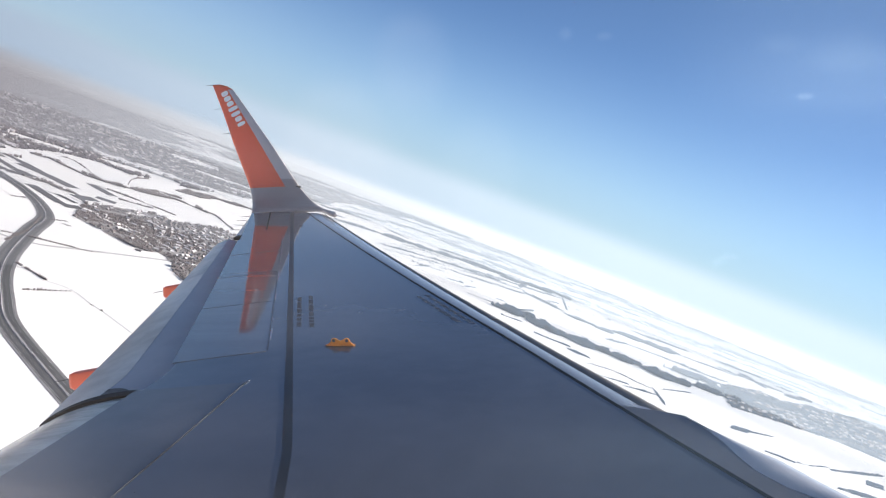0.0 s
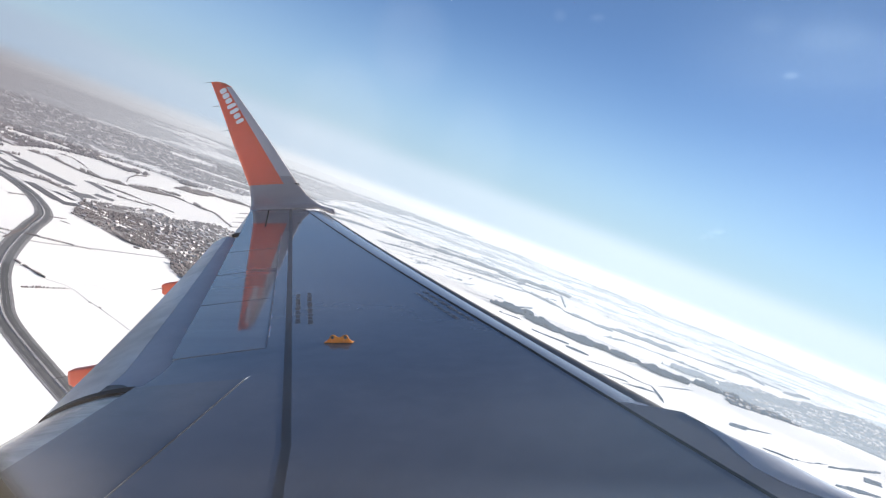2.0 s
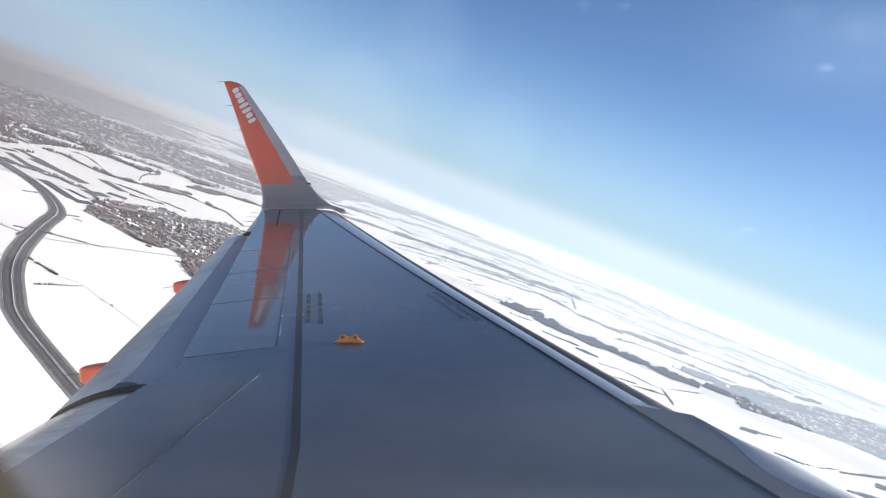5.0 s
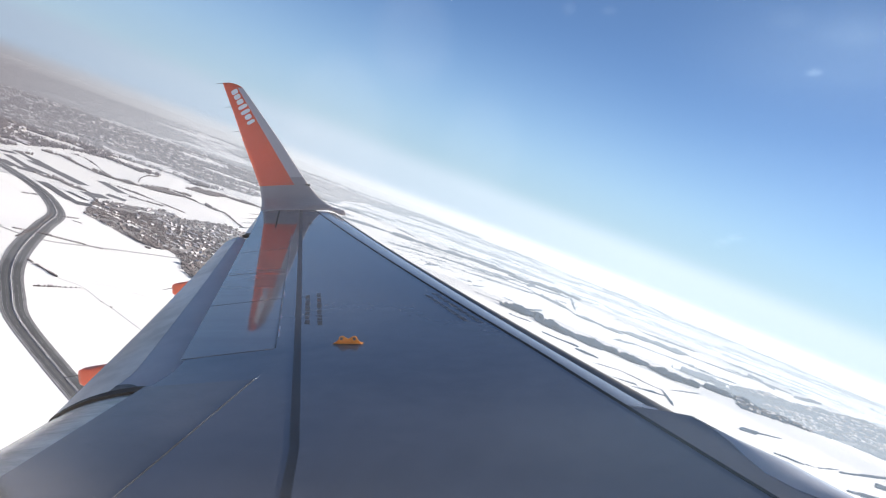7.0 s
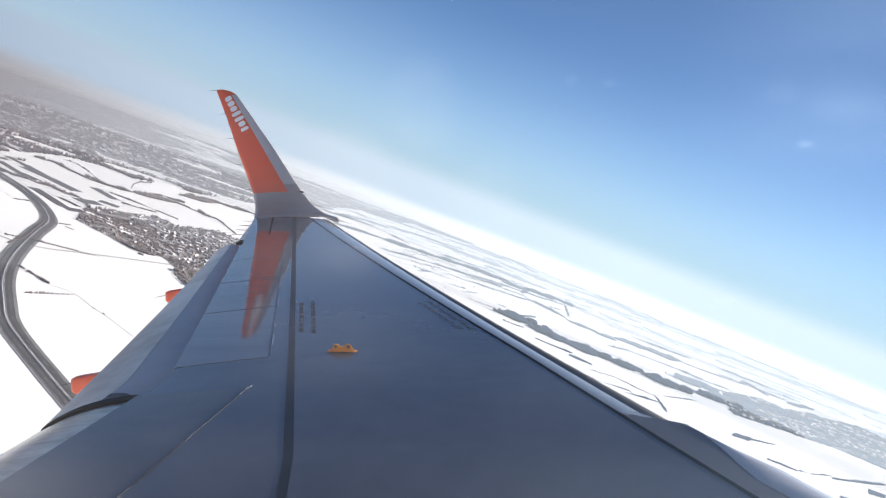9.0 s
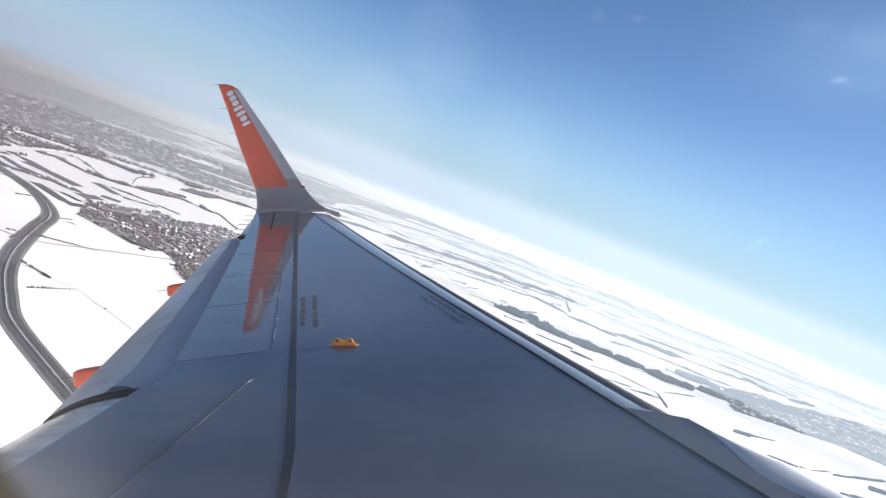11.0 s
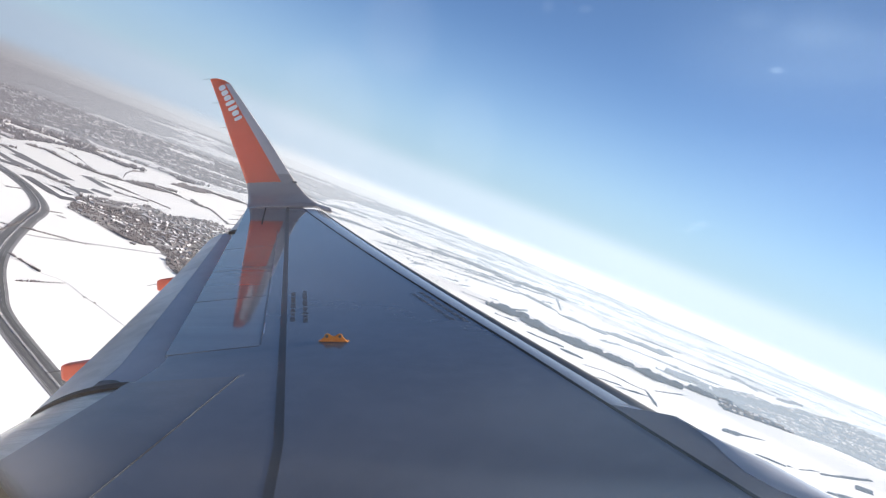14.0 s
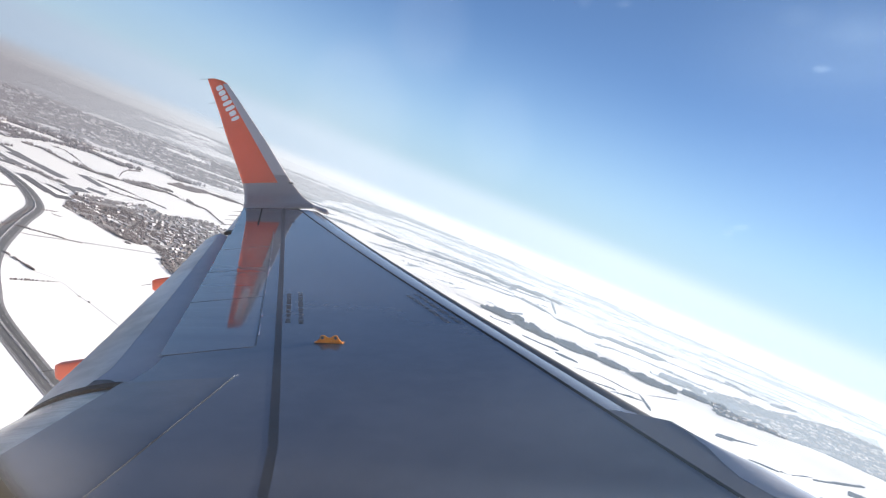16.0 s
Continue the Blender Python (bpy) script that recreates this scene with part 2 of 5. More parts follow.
ends = [7.55, 9.32, 10.80, 12.28, 13.55]
for a, b in zip(ends, ends[1:]):
    sheet("spoiler", lambda y: x_hinge(y) - 0.03, lambda y: x_joint(y) - 0.012, lambda s, a=a: a + 0.012 - 0.27 * (1 - s), lambda s, b=b: b - 0.012 - 0.27 * (1 - s),
          M_SPOIL, wing, "blue-grey spoiler panel", 0.0035, 0.008, 6, 12)
sheet("spoiler", lambda y: -5.79, lambda y: x_groove(y) - 0.007, lambda s: 2.6, lambda s: 6.80 - 0.15 * (1 - s), M_INNER, wing, "blue-grey inboard spoiler panel", 0.0035, 0.008, 6, 16)
sheet("joint_line", lambda y: x_joint(y) - 0.004, lambda y: x_joint(y) + 0.002, 7.6, 13.6, M_SEAL, wing, "", 0.004, 0.006, 1, 30)

for a, b in ((7.9, 8.25), (8.5, 8.62), (9.4, 9.66), (10.3, 10.9), (11.3, 11.45), (11.8, 12.4), (12.9, 13.3)):
    sheet("hinge_strip", lambda y: x_joint(y) + 0.006, lambda y: x_joint(y) + 0.018, a, b, M_METAL, wing, "bright worn hinge strip", 0.005, 0.006, 1, 4)

# flaps and aileron
def x_crease(y):        # ridge where the flap's nose meets its rear panel
    return lerp(x_hinge(y), x_trail(y), 0.47)


sheet("flap_nose", lambda y: x_hinge(y) - 0.02, x_crease, lambda s: 6.62 - 0.10 * s, 13.62, M_VANE, wing, "smooth grey nose of the outer flap", 0.0, 0.03, 8, 40,
      drop=lambda s, t: -0.10 + 0.086 * s - 0.028 * s * s)
sheet("flap", lambda y: x_crease(y) - 0.004, x_trail, lambda s: 6.52 - 0.12 * s, 13.62, M_FLAP, wing, "weathered grey outer flap", 0.0, 0.03, 8, 40,
      drop=lambda s, t: -0.042 - 0.050 * s - 0.048 * s * s)
sheet("scuffed_plate", x_crease, lambda y: x_hinge(y) - 0.03, 6.60, lambda s: 6.78 + 0.06 * math.sin(5 * s), M_SCUFF, wing, "scuffed brown-grey plate at the flap's inner end", 0.004, 0.006, 8, 4,
      drop=lambda s, t: -0.038 - 0.038 * s - 0.020 * s * s)
sheet("flap", lambda y: x_hinge(y) + 0.02, x_trail, 2.1, lambda s: 6.60 - 0.26 * s, M_PALE, wing, "pale weathered inner flap", 0.0, 0.035, 10, 24, drop=lambda s, t: -0.01 - 0.05 * s - 0.09 * s ** 3)
sheet("flap_seal", lambda y: -5.80, x_trail, lambda s: 6.56 - 0.22 * s + 0.05 * math.sin(3 * s), lambda s: 6.68 - 0.26 * s + 0.05 * math.sin(3 * s), M_RUBBER, wing, "brown rubber seal between the flaps", 0.0, 0.05, 10, 2, drop=lambda s, t: 0.0 - 0.05 * s - 0.09 * s ** 3)
sheet("aileron", lambda y: x_hinge(13.6) - 0.323 * (y - 13.6), lambda y: -8.14 - 0.275 * (y - 14.1), 13.75, 16.55, M_FLAP, wing, "pale grey aileron", 0.0, 0.03, 5, 12, drop=lambda s, t: -0.02 - 0.04 * s)


# small fittings: tip joint, dark block beside the aileron, pale seal at the slats' inner end, fasteners
sheet("joint_line", lambda y: -7.67 - 0.333 * (y - 14.27) - 0.012, lambda y: -7.67 - 0.333 * (y - 14.27) + 0.012, 14.2, 16.6, M_GROOVE, wing, "", 0.004, 0.006, 1, 10)
sheet("aileron_block", lambda y: -7.98, lambda y: -7.78, 13.60, 13.78, M_RUBBER, wing, "dark block between flap and aileron", -0.01, 0.05, 2, 2)
sheet("slat_end_seal", lambda y: x_slat(y) + 0.10, lambda y: x_edge(y) - 0.05, lambda s: 6.42 + 0.05 * s, lambda s: 6.62 - 0.12 * s, M_EDGE, wing, "worn pale seal at the slat end", -0.012, 0.02, 4, 4)
fast = random.Random(8)
for k in range(18):
    fx, fy = (-5.05 + fast.uniform(-0.12, 0.12), fast.uniform(4.6, 7.0)) if k < 12 else (fast.uniform(-5.7, -5.2), fast.choice((5.35, 5.6, 7.45)) + fast.uniform(-0.04, 0.04))
    bm = bmesh.new()
    q = skin(fx, fy, 0.0025)
    rod(bm, q, q + Vector((0, 0, 0.003)), fast.uniform(0.002, 0.0038), 6)
    part("fastener", bm, M_GROOVE, wing)

# ---- wingtip ----
TIP_Z = (-0.56, -0.48, -0.33, -0.06, 0.40, 0.82, 1.52, 2.02, 2.10, 2.15)
TIP_Y = (15.95, 16.30, 16.69, 16.96, 17.13, 17.28, 17.52, 17.69, 17.72, 17.735)
TIP_LE = (-7.02, -7.30, -7.65, -7.96, -8.31, -8.62, -9.17, -9.57, -9.71, -9.88)
TIP_TE = (-8.62, -8.72, -8.86, -9.00, -9.22, -9.43, -9.74, -9.98, -10.02, -10.04)


def tip(z):
    return [float(np.interp(z, TIP_Z, q)) for q in (TIP_Y, TIP_LE, TIP_TE)]


def tip_split(z):
    """Share of the chord, from the front, that is left grey."""
    y, le, te = tip(z)
    xg = lerp(-8.24, -9.65, (z + 0.07) / 2.04)
    return min(0.9, max(0.03, (le - xg) / (le - te)))


def tip_point(z, s, side):
    y, le, te = tip(z)
    y2 = tip(z + 0.02)[0]
    n = Vector((0, -0.02, y2 - y)).normalized()     # faces the cabin and the sky
    half = (le - te) * 0.05 * min(1.0, max(0.22, (z + 0.62) / 0.55)) * (2.6 * math.sqrt(s) * (1 - s) + 0.03)
    return Vector((lerp(le, te, s), y, z)) + n * (half * side)


bm = bmesh.new()
levels = [-0.52, -0.44, -0.36, -0.28, -0.2, -0.13, -0.06, 0.1, 0.3, 0.55, 0.8, 1.05, 1.3, 1.55, 1.8, 1.95, 2.02, 2.06, 2.10, 2.13, 2.148]
front, rear = [0, 0.02, 0.08, 0.2, 0.45, 0.75, 1.0], [0.2, 0.45, 0.7, 0.9, 1.0]
rings = []
for z in levels:
    g = tip_split(z)
    ss = [g * q for q in front] + [g + (1 - g) * q for q in rear]
    rings.append(([bm.verts.new(tip_point(z, s, 1)) for s in ss], [bm.verts.new(tip_point(z, s, -1)) for s in ss]))
for a, b, z in zip(rings, rings[1:], levels):
    for k in (0, 1):
        for i in range(len(a[0]) - 1):
            f = bm.faces.new([a[k][i], a[k][i + 1], b[k][i + 1], b[k][i]])
            f.smooth = True
            f.material_index = 1 if (z > -0.07 and (i >= len(front) - 1 or z > 2.0)) else (2 if z > -0.02 else 0)
    for i in (0, -1):
        f = bm.faces.new([a[0][i], a[1][i], b[1][i], b[0][i]])
        f.material_index = 0
bm.faces.new(rings[-1][0] + rings[-1][1][::-1]).material_index = 1
bm.faces.new(rings[0][0] + rings[0][1][::-1])
winglet = part("winglet", bm, [M_GREY, M_ORANGE, M_STRIPE], airliner, "orange upturned wingtip with grey front edge")

# dark box added where the tip's front edge has a notch
bm = bmesh.new()
box(bm, -8.02, -7.945, 16.93, 16.985, -0.075, -0.035)
part("notch_mark", bm, M_GROOVE, winglet, "small dark box added for a notch in the front edge")
# rounded lip where the tip's front edge runs onto the slats
bm = bmesh.new()
rod(bm, (-7.60, 16.55, -0.475), (-7.2, 16.1, -0.525), 0.02, 10, 0.045)
rod(bm, (-7.2, 16.1, -0.525), (-6.92, 15.74, -0.575), 0.045, 10, 0.05)
rod(bm, (-6.92, 15.74, -0.575), (-6.86, 15.64, -0.60), 0.05, 10, 0.02)
part("root_lip", bm, M_GREY, winglet, "rounded grey lip at the root", smooth=True)
# seven plain white emblem shapes run down the wingtip
for k in range(7):
    z = lerp(1.93, 1.27, k / 6)
    bm = bmesh.new()
    hw, hh = (0.074, 0.056) if k in (0, 1, 2, 5) else ((0.105, 0.044) if k in (3, 4) else (0.088, 0.040))
    ring = []
    for q in range(14):
        a = 6.2832 * q / 14
        sx, sz = math.copysign(abs(math.cos(a)) ** 0.6, math.cos(a)) * hw, math.copysign(abs(math.sin(a)) ** 0.6, math.sin(a)) * hh
        zz = z + sz * 0.86 + sx * 0.42
        l2, t2 = tip(zz)[1:]
        xx = lerp(-9.74, -9.31, k / 6) + sx * 0.9 - sz * 0.5
        p = tip_point(zz, min(0.98, max(0.02, (l2 - xx) / (l2 - t2))), 1)
        ring.append(p)
    nrm = (ring[4] - ring[0]).cross(ring[8] - ring[0]).normalized()
    nrm = nrm if nrm.y < 0 else -nrm
    lo, hi = [bm.verts.new(p + nrm * 0.002) for p in ring], [bm.verts.new(p + nrm * 0.006) for p in ring]
    bm.faces.new(hi)
    for i in range(14):
        bm.faces.new([lo[i], lo[(i + 1) % 14], hi[(i + 1) % 14], hi[i]])
    part("emblem_shape", bm, M_WHITE, winglet, "white emblem shape")


def wick(a, b, parent):
    bm = bmesh.new()
    rod(bm, a, b, 0.006, 5, 0.003)
    part("static_wick", bm, M_WICK, parent, "thin dark static wick")


for z in (2.14, 1.62, 1.09, 0.54, 0.02):
    y, le, te = tip(z)
    wick((te + 0.01, y, z), (te - 0.16, y, z - 0.005), winglet)
for y in (14.6, 15.1, 15.6, 16.1):
    xt = -8.14 - 0.275 * (y - 14.1)
    wick((xt + 0.02, y, bend(y) - 0.06), (xt - 0.2, y + 0.02, bend(y) - 0.05), wing)

# flap track fairings: orange tails behind the trailing edge
for px, py, pz in ((-7.22, 8.06, -1.72), (-8.21, 11.72, -1.43)):
    bm = bmesh.new()
    rings = []
    for x, h in ((px + 1.9, 0.20), (px + 1.0, 0.18), (px + 0.4, 0.125), (px + 0.04, 0.082), (px, 0.066)):
        zc = pz + 0.04 * (x - px)
        rings.append([bm.verts.new((x, py + 0.7 * h * math.copysign(abs(math.cos(6.2832 * k / 16)) ** 0.4, math.cos(6.2832 * k / 16)), zc + h * math.copysign(abs(math.sin(6.2832 * k / 16)) ** 0.4, math.sin(6.2832 * k / 16)))) for k in range(16)])
    for a, b in zip(rings, rings[1:]):
        for k in range(16):
            bm.faces.new([a[k], a[(k + 1) % 16], b[(k + 1) % 16], b[k]]).smooth = True
    bm.faces.new(rings[0])
    bm.faces.new(rings[-1][::-1])
    fairing = part("flap_track_fairing", bm, M_ORANGE, airliner, "orange tail of a flap track fairing")
    wick((px + 0.02, py, pz + 0.02), (px - 0.17, py - 0.02, pz - 0.01), fairing)

# escape line bracket with two eyes
bm = bmesh.new()
prof = [(-0.125, 0), (-0.085, 0.05)] + [(-0.055 + 0.03 * math.cos(a), 0.062 + 0.03 * math.sin(a)) for a in (2.4, 1.9, 1.4, 0.9, 0.4)]
prof += [(0, 0.058)]
prof += [(-x, z) for x, z in prof[-2::-1]]
for side in (-0.006, 0.006):
    vs = [bm.verts.new((x, side, z)) for x, z in prof]
    bm.faces.new(vs if side > 0 else vs[::-1])
vv = list(bm.verts)
n = len(prof)
for i in range(n):
    bm.faces.new([vv[i], vv[(i + 1) % n], vv[n + (i + 1) % n], vv[n + i]])
box(bm, -0.13, 0.13, -0.03, 0.03, 0.0, 0.008)
base = skin(-4.597, 7.72, 0.002)
bmesh.ops.transform(bm, matrix=Matrix.Translation(base) @ Matrix.Diagonal((0.92, 1, 0.66, 1)), verts=bm.verts[:])
bracket = part("rope_bracket", bm, M_YELLOW, airliner, "yellow-orange escape rope bracket with two eyes")
for ex in (-0.055, 0.055):
    bm = bmesh.new()
    rod(bm, base + Vector((ex, -0.010, 0.040)), base + Vector((ex, 0.010, 0.040)), 0.0135, 12)
    part("eye", bm, M_INK, bracket, "dark eye hole")

sheet("joint_line", lambda y: x_groove(y) - 0.006, lambda y: x_groove(y) + 0.001, 3.6, 6.80, M_GROOVE, wing, "", 0.0040, 0.004, 1, 16)
# thin metal thread added along the inboard spoiler's groove for its bright glints
bm = bmesh.new()
pts = [skin(x_groove(lerp(3.6, 6.80, k / 12)), lerp(3.6, 6.80, k / 12), 0.0044) for k in range(13)]
for a, b in zip(pts, pts[1:]):
    rod(bm, a, b, 0.0014, 5)
for dx in (-0.008, 0.02):
    rod(bm, skin(-5.037, 6.79, 0.006), skin(-5.037 + dx, 6.85, 0.006), 0.0012, 5)
part("groove_glint", bm, M_GLINT, wing, "thin metal thread added for the groove's glint")

# stencilled notices, too worn to read
rng = random.Random(4)


def notice(x_of, slope, y0, y1, lines, gap, tall, material):
    """Lines of letter-sized bars along the span, with gaps between words."""
    for line in range(lines):
        y, left = y0 + 0.03 * line, rng.randint(3, 6)
        while y < y1 - 0.06 * line:
            ln, h = rng.uniform(0.022, 0.034), tall * rng.uniform(0.75, 1.0)
            xc = x_of(y) - gap * line
            sheet("stencil_bar", lambda q, xc=xc, y=y, h=h: xc - h - slope * (q - y), lambda q, xc=xc, y=y, h=h: xc + h - slope * (q - y), y, y + ln, material, wing, "", 0.003, 0.004, 1, 1)
            left -= 1
            y += ln + (0.012 if left else 0.05)
            left = left or rng.randint(2, 6)


notice(lambda y: -5.02 - 0.325 * (y - 8.3), 0.325, 8.30, 9.52, 2, 0.12, 0.026, M_INK)
notice(lambda y: x_slat(y) - 0.09, 0.53, 8.5, 9.6, 2, 0.11, 0.026, M_FAINT)

# ---- cabin side: sidewall with the window opening, gasket and pane ----
WX, WZ, WY = -2.855, 0.05, 1.716     # centre of the window


def opening(a, hw, hh, p=3.4):
    c, s = math.cos(a), math.sin(a)
    k = (abs(c) ** p + abs(s) ** p) ** (-1 / p)
    return hw * k * c, hh * k * s


def frame_ring(hw0, hh0, hw1, hh1, y0, y1, n=160):
    bm = bmesh.new()
    rows = []
    for hw, hh, y in ((hw0, hh0, y0), (hw1, hh1, y0), (hw1, hh1, y1), (hw0, hh0, y1)):
        rows.append([bm.verts.new((WX + opening(6.2832 * k / n, hw, hh)[0], y, WZ + opening(6.2832 * k / n, hw, hh)[1])) for k in range(n)])
    for a, b in zip(rows, rows[1:] + rows[:1]):
        for k in range(n):
            bm.faces.new([a[k], a[(k + 1) % n], b[(k + 1) % n], b[k]])
    return bm


part("sidewall", frame_ring(0.175, 0.187, 0.62, 0.75, WY - 0.045, WY - 0.004), M_CABIN, airliner, "pale plastic cabin sidewall")
part("window_gasket", frame_ring(0.150, 0.170, 0.175, 0.187, WY - 0.035, WY), M_GASKET, airliner, "dark rubber window gasket")

# acrylic pane: clear, with glare and reflections painted on as a smeared film
m_pane = bpy.data.materials.new("acrylic_pane")
m_pane.use_nodes = True
nt = m_pane.node_tree
nt.nodes.remove(nt.nodes["Principled BSDF"])
clear, glare, mix = nt.nodes.new("ShaderNodeBsdfTransparent"), nt.nodes.new("ShaderNodeBsdfTranslucent"), nt.nodes.new("ShaderNodeMixShader")
tone, along = nt.nodes.new("ShaderNodeMix"), nt.nodes.new("ShaderNodeMapRange")
co, no, rp = nt.nodes.new("ShaderNodeTexCoord"), nt.nodes.new("ShaderNodeTexNoise"), nt.nodes.new("ShaderNodeMapRange")
no.inputs["Scale"].default_value, no.inputs["Detail"].default_value = 16.0, 2.0
rp.inputs[1].default_value, rp.inputs[2].default_value, rp.inputs[3].default_value, rp.inputs[4].default_value = 0.35, 0.7, 0.35, 1.0
xyz, aft, veil_ = nt.nodes.new("ShaderNodeSeparateXYZ"), nt.nodes.new("ShaderNodeMapRange"), nt.nodes.new("ShaderNodeMath")
nt.links.new(co.outputs["Object"], xyz.inputs[0])
# the veil is tinted warm aft, cool forward
tone.data_type = 'RGBA'
tone.inputs[6].default_value, tone.inputs[7].default_value = (1.0, 0.90, 0.845, 1), (0.62, 0.82, 1.0, 1)
along.inputs[1].default_value, along.inputs[2].default_value = WX - 0.05, WX + 0.05
nt.links.new(xyz.outputs[0], along.inputs[0])
nt.links.new(along.outputs[0], tone.inputs[0])
nt.links.new(tone.outputs[2], glare.inputs[0])
# the veil of glare lies thicker on the aft half of the pane
aft.inputs[1].default_value, aft.inputs[2].default_value, aft.inputs[3].default_value, aft.inputs[4].default_value = WX - 0.12, WX + 0.0, 0.030, 0.003
nt.links.new(xyz.outputs[0], aft.inputs[0])
nt.links.new(co.outputs["Object"], no.inputs[0])
nt.links.new(no.outputs[0], rp.inputs[0])
veil_.operation = 'MULTIPLY'
nt.links.new(aft.outputs[0], veil_.inputs[0])
nt.links.new(rp.outputs[0], veil_.inputs[1])
total = veil_.outputs[0]
# soft patches painted for reflections and glare; some lift the wing's tone
for cx, cz, sx, sz, amount, core in ((-2.862, 0.032, 90, 70, 0.028, 0.45), (-2.847, 0.008, 95, 72, 0.034, 0.5), (-2.880, 0.012, 66, 46, 0.036, 0.55), *((*q, 0.15) for q in ((-2.915, 0.016, 24, 36, 0.018), (-2.885, 0.006, 34, 40, 0.026), (-2.868, 0.024, 60, 45, 0.008), (-2.888, -0.014, 26, 30, 0.022), (-2.765, 0.04, 11, 16, 0.022), (-2.85, -0.085, 9, 30, 0.029), (-2.845, -0.035, 12, 18, 0.008), (-2.985, -0.08, 20, 30, 0.10), (-2.965, -0.068, 26, 34, 0.03), (-2.775, -0.06, 10, 17, 0.028),
                           (-2.7788, 0.0214, 420, 900, 0.10), (-2.7940, -0.0122, 380, 1100, 0.16), (-2.7965, -0.0134, 500, 1000, 0.14), (-2.7837, 0.0325, 150, 300, 0.03), (-2.7705, 0.0302, 90, 160, 0.035),
                           (-2.8198, 0.0359, 420, 800, 0.035), (-2.8281, 0.0368, 480, 500, 0.03), (-2.758, 0.025, 18, 18, 0.075)))):
    mp, ln, fall, acc = nt.nodes.new("ShaderNodeMapping"), nt.nodes.new("ShaderNodeVectorMath"), nt.nodes.new("ShaderNodeMapRange"), nt.nodes.new("ShaderNodeMath")
    mp.inputs["Location"].default_value, mp.inputs["Scale"].default_value = (-cx * sx, 0, -cz * sz), (sx, 0, sz)
    ln.operation, fall.interpolation_type = 'LENGTH', 'SMOOTHSTEP'
    fall.inputs[1].default_value, fall.inputs[2].default_value, fall.inputs[3].default_value, fall.inputs[4].default_value = core, 1.0, amount, 0.0
    nt.links.new(co.outputs["Object"], mp.inputs[0])
    nt.links.new(mp.outputs[0], ln.inputs[0])
    nt.links.new(ln.outputs["Value"], fall.inputs[0])
    nt.links.new(fall.outputs[0], acc.inputs[0])
    nt.links.new(total, acc.inputs[1])
    total = acc.outputs[0]
# fine slanted streaks in the veil stand in for streaky reflections
sm, st, sr, sx_ = nt.nodes.new("ShaderNodeMapping"), nt.nodes.new("ShaderNodeTexNoise"), nt.nodes.new("ShaderNodeMapRange"), nt.nodes.new("ShaderNodeMath")
sm.inputs["Rotation"].default_value, sm.inputs["Scale"].default_value = (0, radians(18), 0), (7, 1, 70)
st.inputs["Scale"].default_value, st.inputs["Detail"].default_value = 1.0, 1.0
sr.inputs[1].default_value, sr.inputs[2].default_value, sr.inputs[3].default_value, sr.inputs[4].default_value = 0.35, 0.68, 0.6, 1.25
nt.links.new(co.outputs["Object"], sm.inputs[0])
nt.links.new(sm.outputs[0], st.inputs[0])
nt.links.new(st.outputs[0], sr.inputs[0])
sx_.operation = 'MULTIPLY'
nt.links.new(total, sx_.inputs[0])
nt.links.new(sr.outputs[0], sx_.inputs[1])
nt.links.new(sx_.outputs[0], mix.inputs[0])
nt.links.new(clear.outputs[0], mix.inputs[1])
nt.links.new(glare.outputs[0], mix.inputs[2])
# brown fade along the rim, added for the gasket's out-of-focus edge, thinning out inwards
soft_rim, rim = nt.nodes.new("ShaderNodeBsdfTranslucent"), nt.nodes.new("ShaderNodeMixShader")
soft_rim.inputs[0].default_value = (0.075, 0.064, 0.048, 1)
sides = []
for axis, mid, half in ((0, WX, 0.135), (2, WZ, 0.155)):
    off, size, power = [nt.nodes.new("ShaderNodeMath") for k in range(3)]
    off.operation, size.operation, power.operation = 'SUBTRACT', 'ABSOLUTE', 'POWER'
    off.inputs[1].default_value, power.inputs[1].default_value = mid, 3.4
    scale_ = nt.nodes.new("ShaderNodeMath")
    scale_.operation, scale_.inputs[1].default_value = 'DIVIDE', half
    nt.links.new(xyz.outputs[axis], off.inputs[0])
    nt.links.new(off.outputs[0], size.inputs[0])
    nt.links.new(size.outputs[0], scale_.inputs[0])
    nt.links.new(scale_.outputs[0], power.inputs[0])
    sides.append(power.outputs[0])
both, thick_ = nt.nodes.new("ShaderNodeMath"), nt.nodes.new("ShaderNodeMapRange")
nt.links.new(sides[0], both.inputs[0])
nt.links.new(sides[1], both.inputs[1])
thick_.interpolation_type = 'SMOOTHSTEP'
thick_.inputs[1].default_value, thick_.inputs[2].default_value, thick_.inputs[3].default_value, thick_.inputs[4].default_value = 0.98, 1.20, 0.0, 0.96
nt.links.new(both.outputs[0], thick_.inputs[0])
nt.links.new(thick_.outputs[0], rim.inputs[0])
nt.links.new(mix.outputs[0], rim.inputs[1])
nt.links.new(soft_rim.outputs[0], rim.inputs[2])
nt.links.new(rim.outputs[0], nt.nodes["Material Output"].inputs[0])
bm = bmesh.new()
pane_rings = [[bm.verts.new((WX + opening(6.2832 * k / 48, 0.160, 0.180)[0], y, WZ + opening(6.2832 * k / 48, 0.160, 0.180)[1])) for k in range(48)] for y in (WY + 0.008,)]
bm.faces.new(pane_rings[0])
pane = part("window_pane", bm, m_pane, airliner, "clear acrylic window pane with painted glare and faint smears")
pane.visible_shadow = False

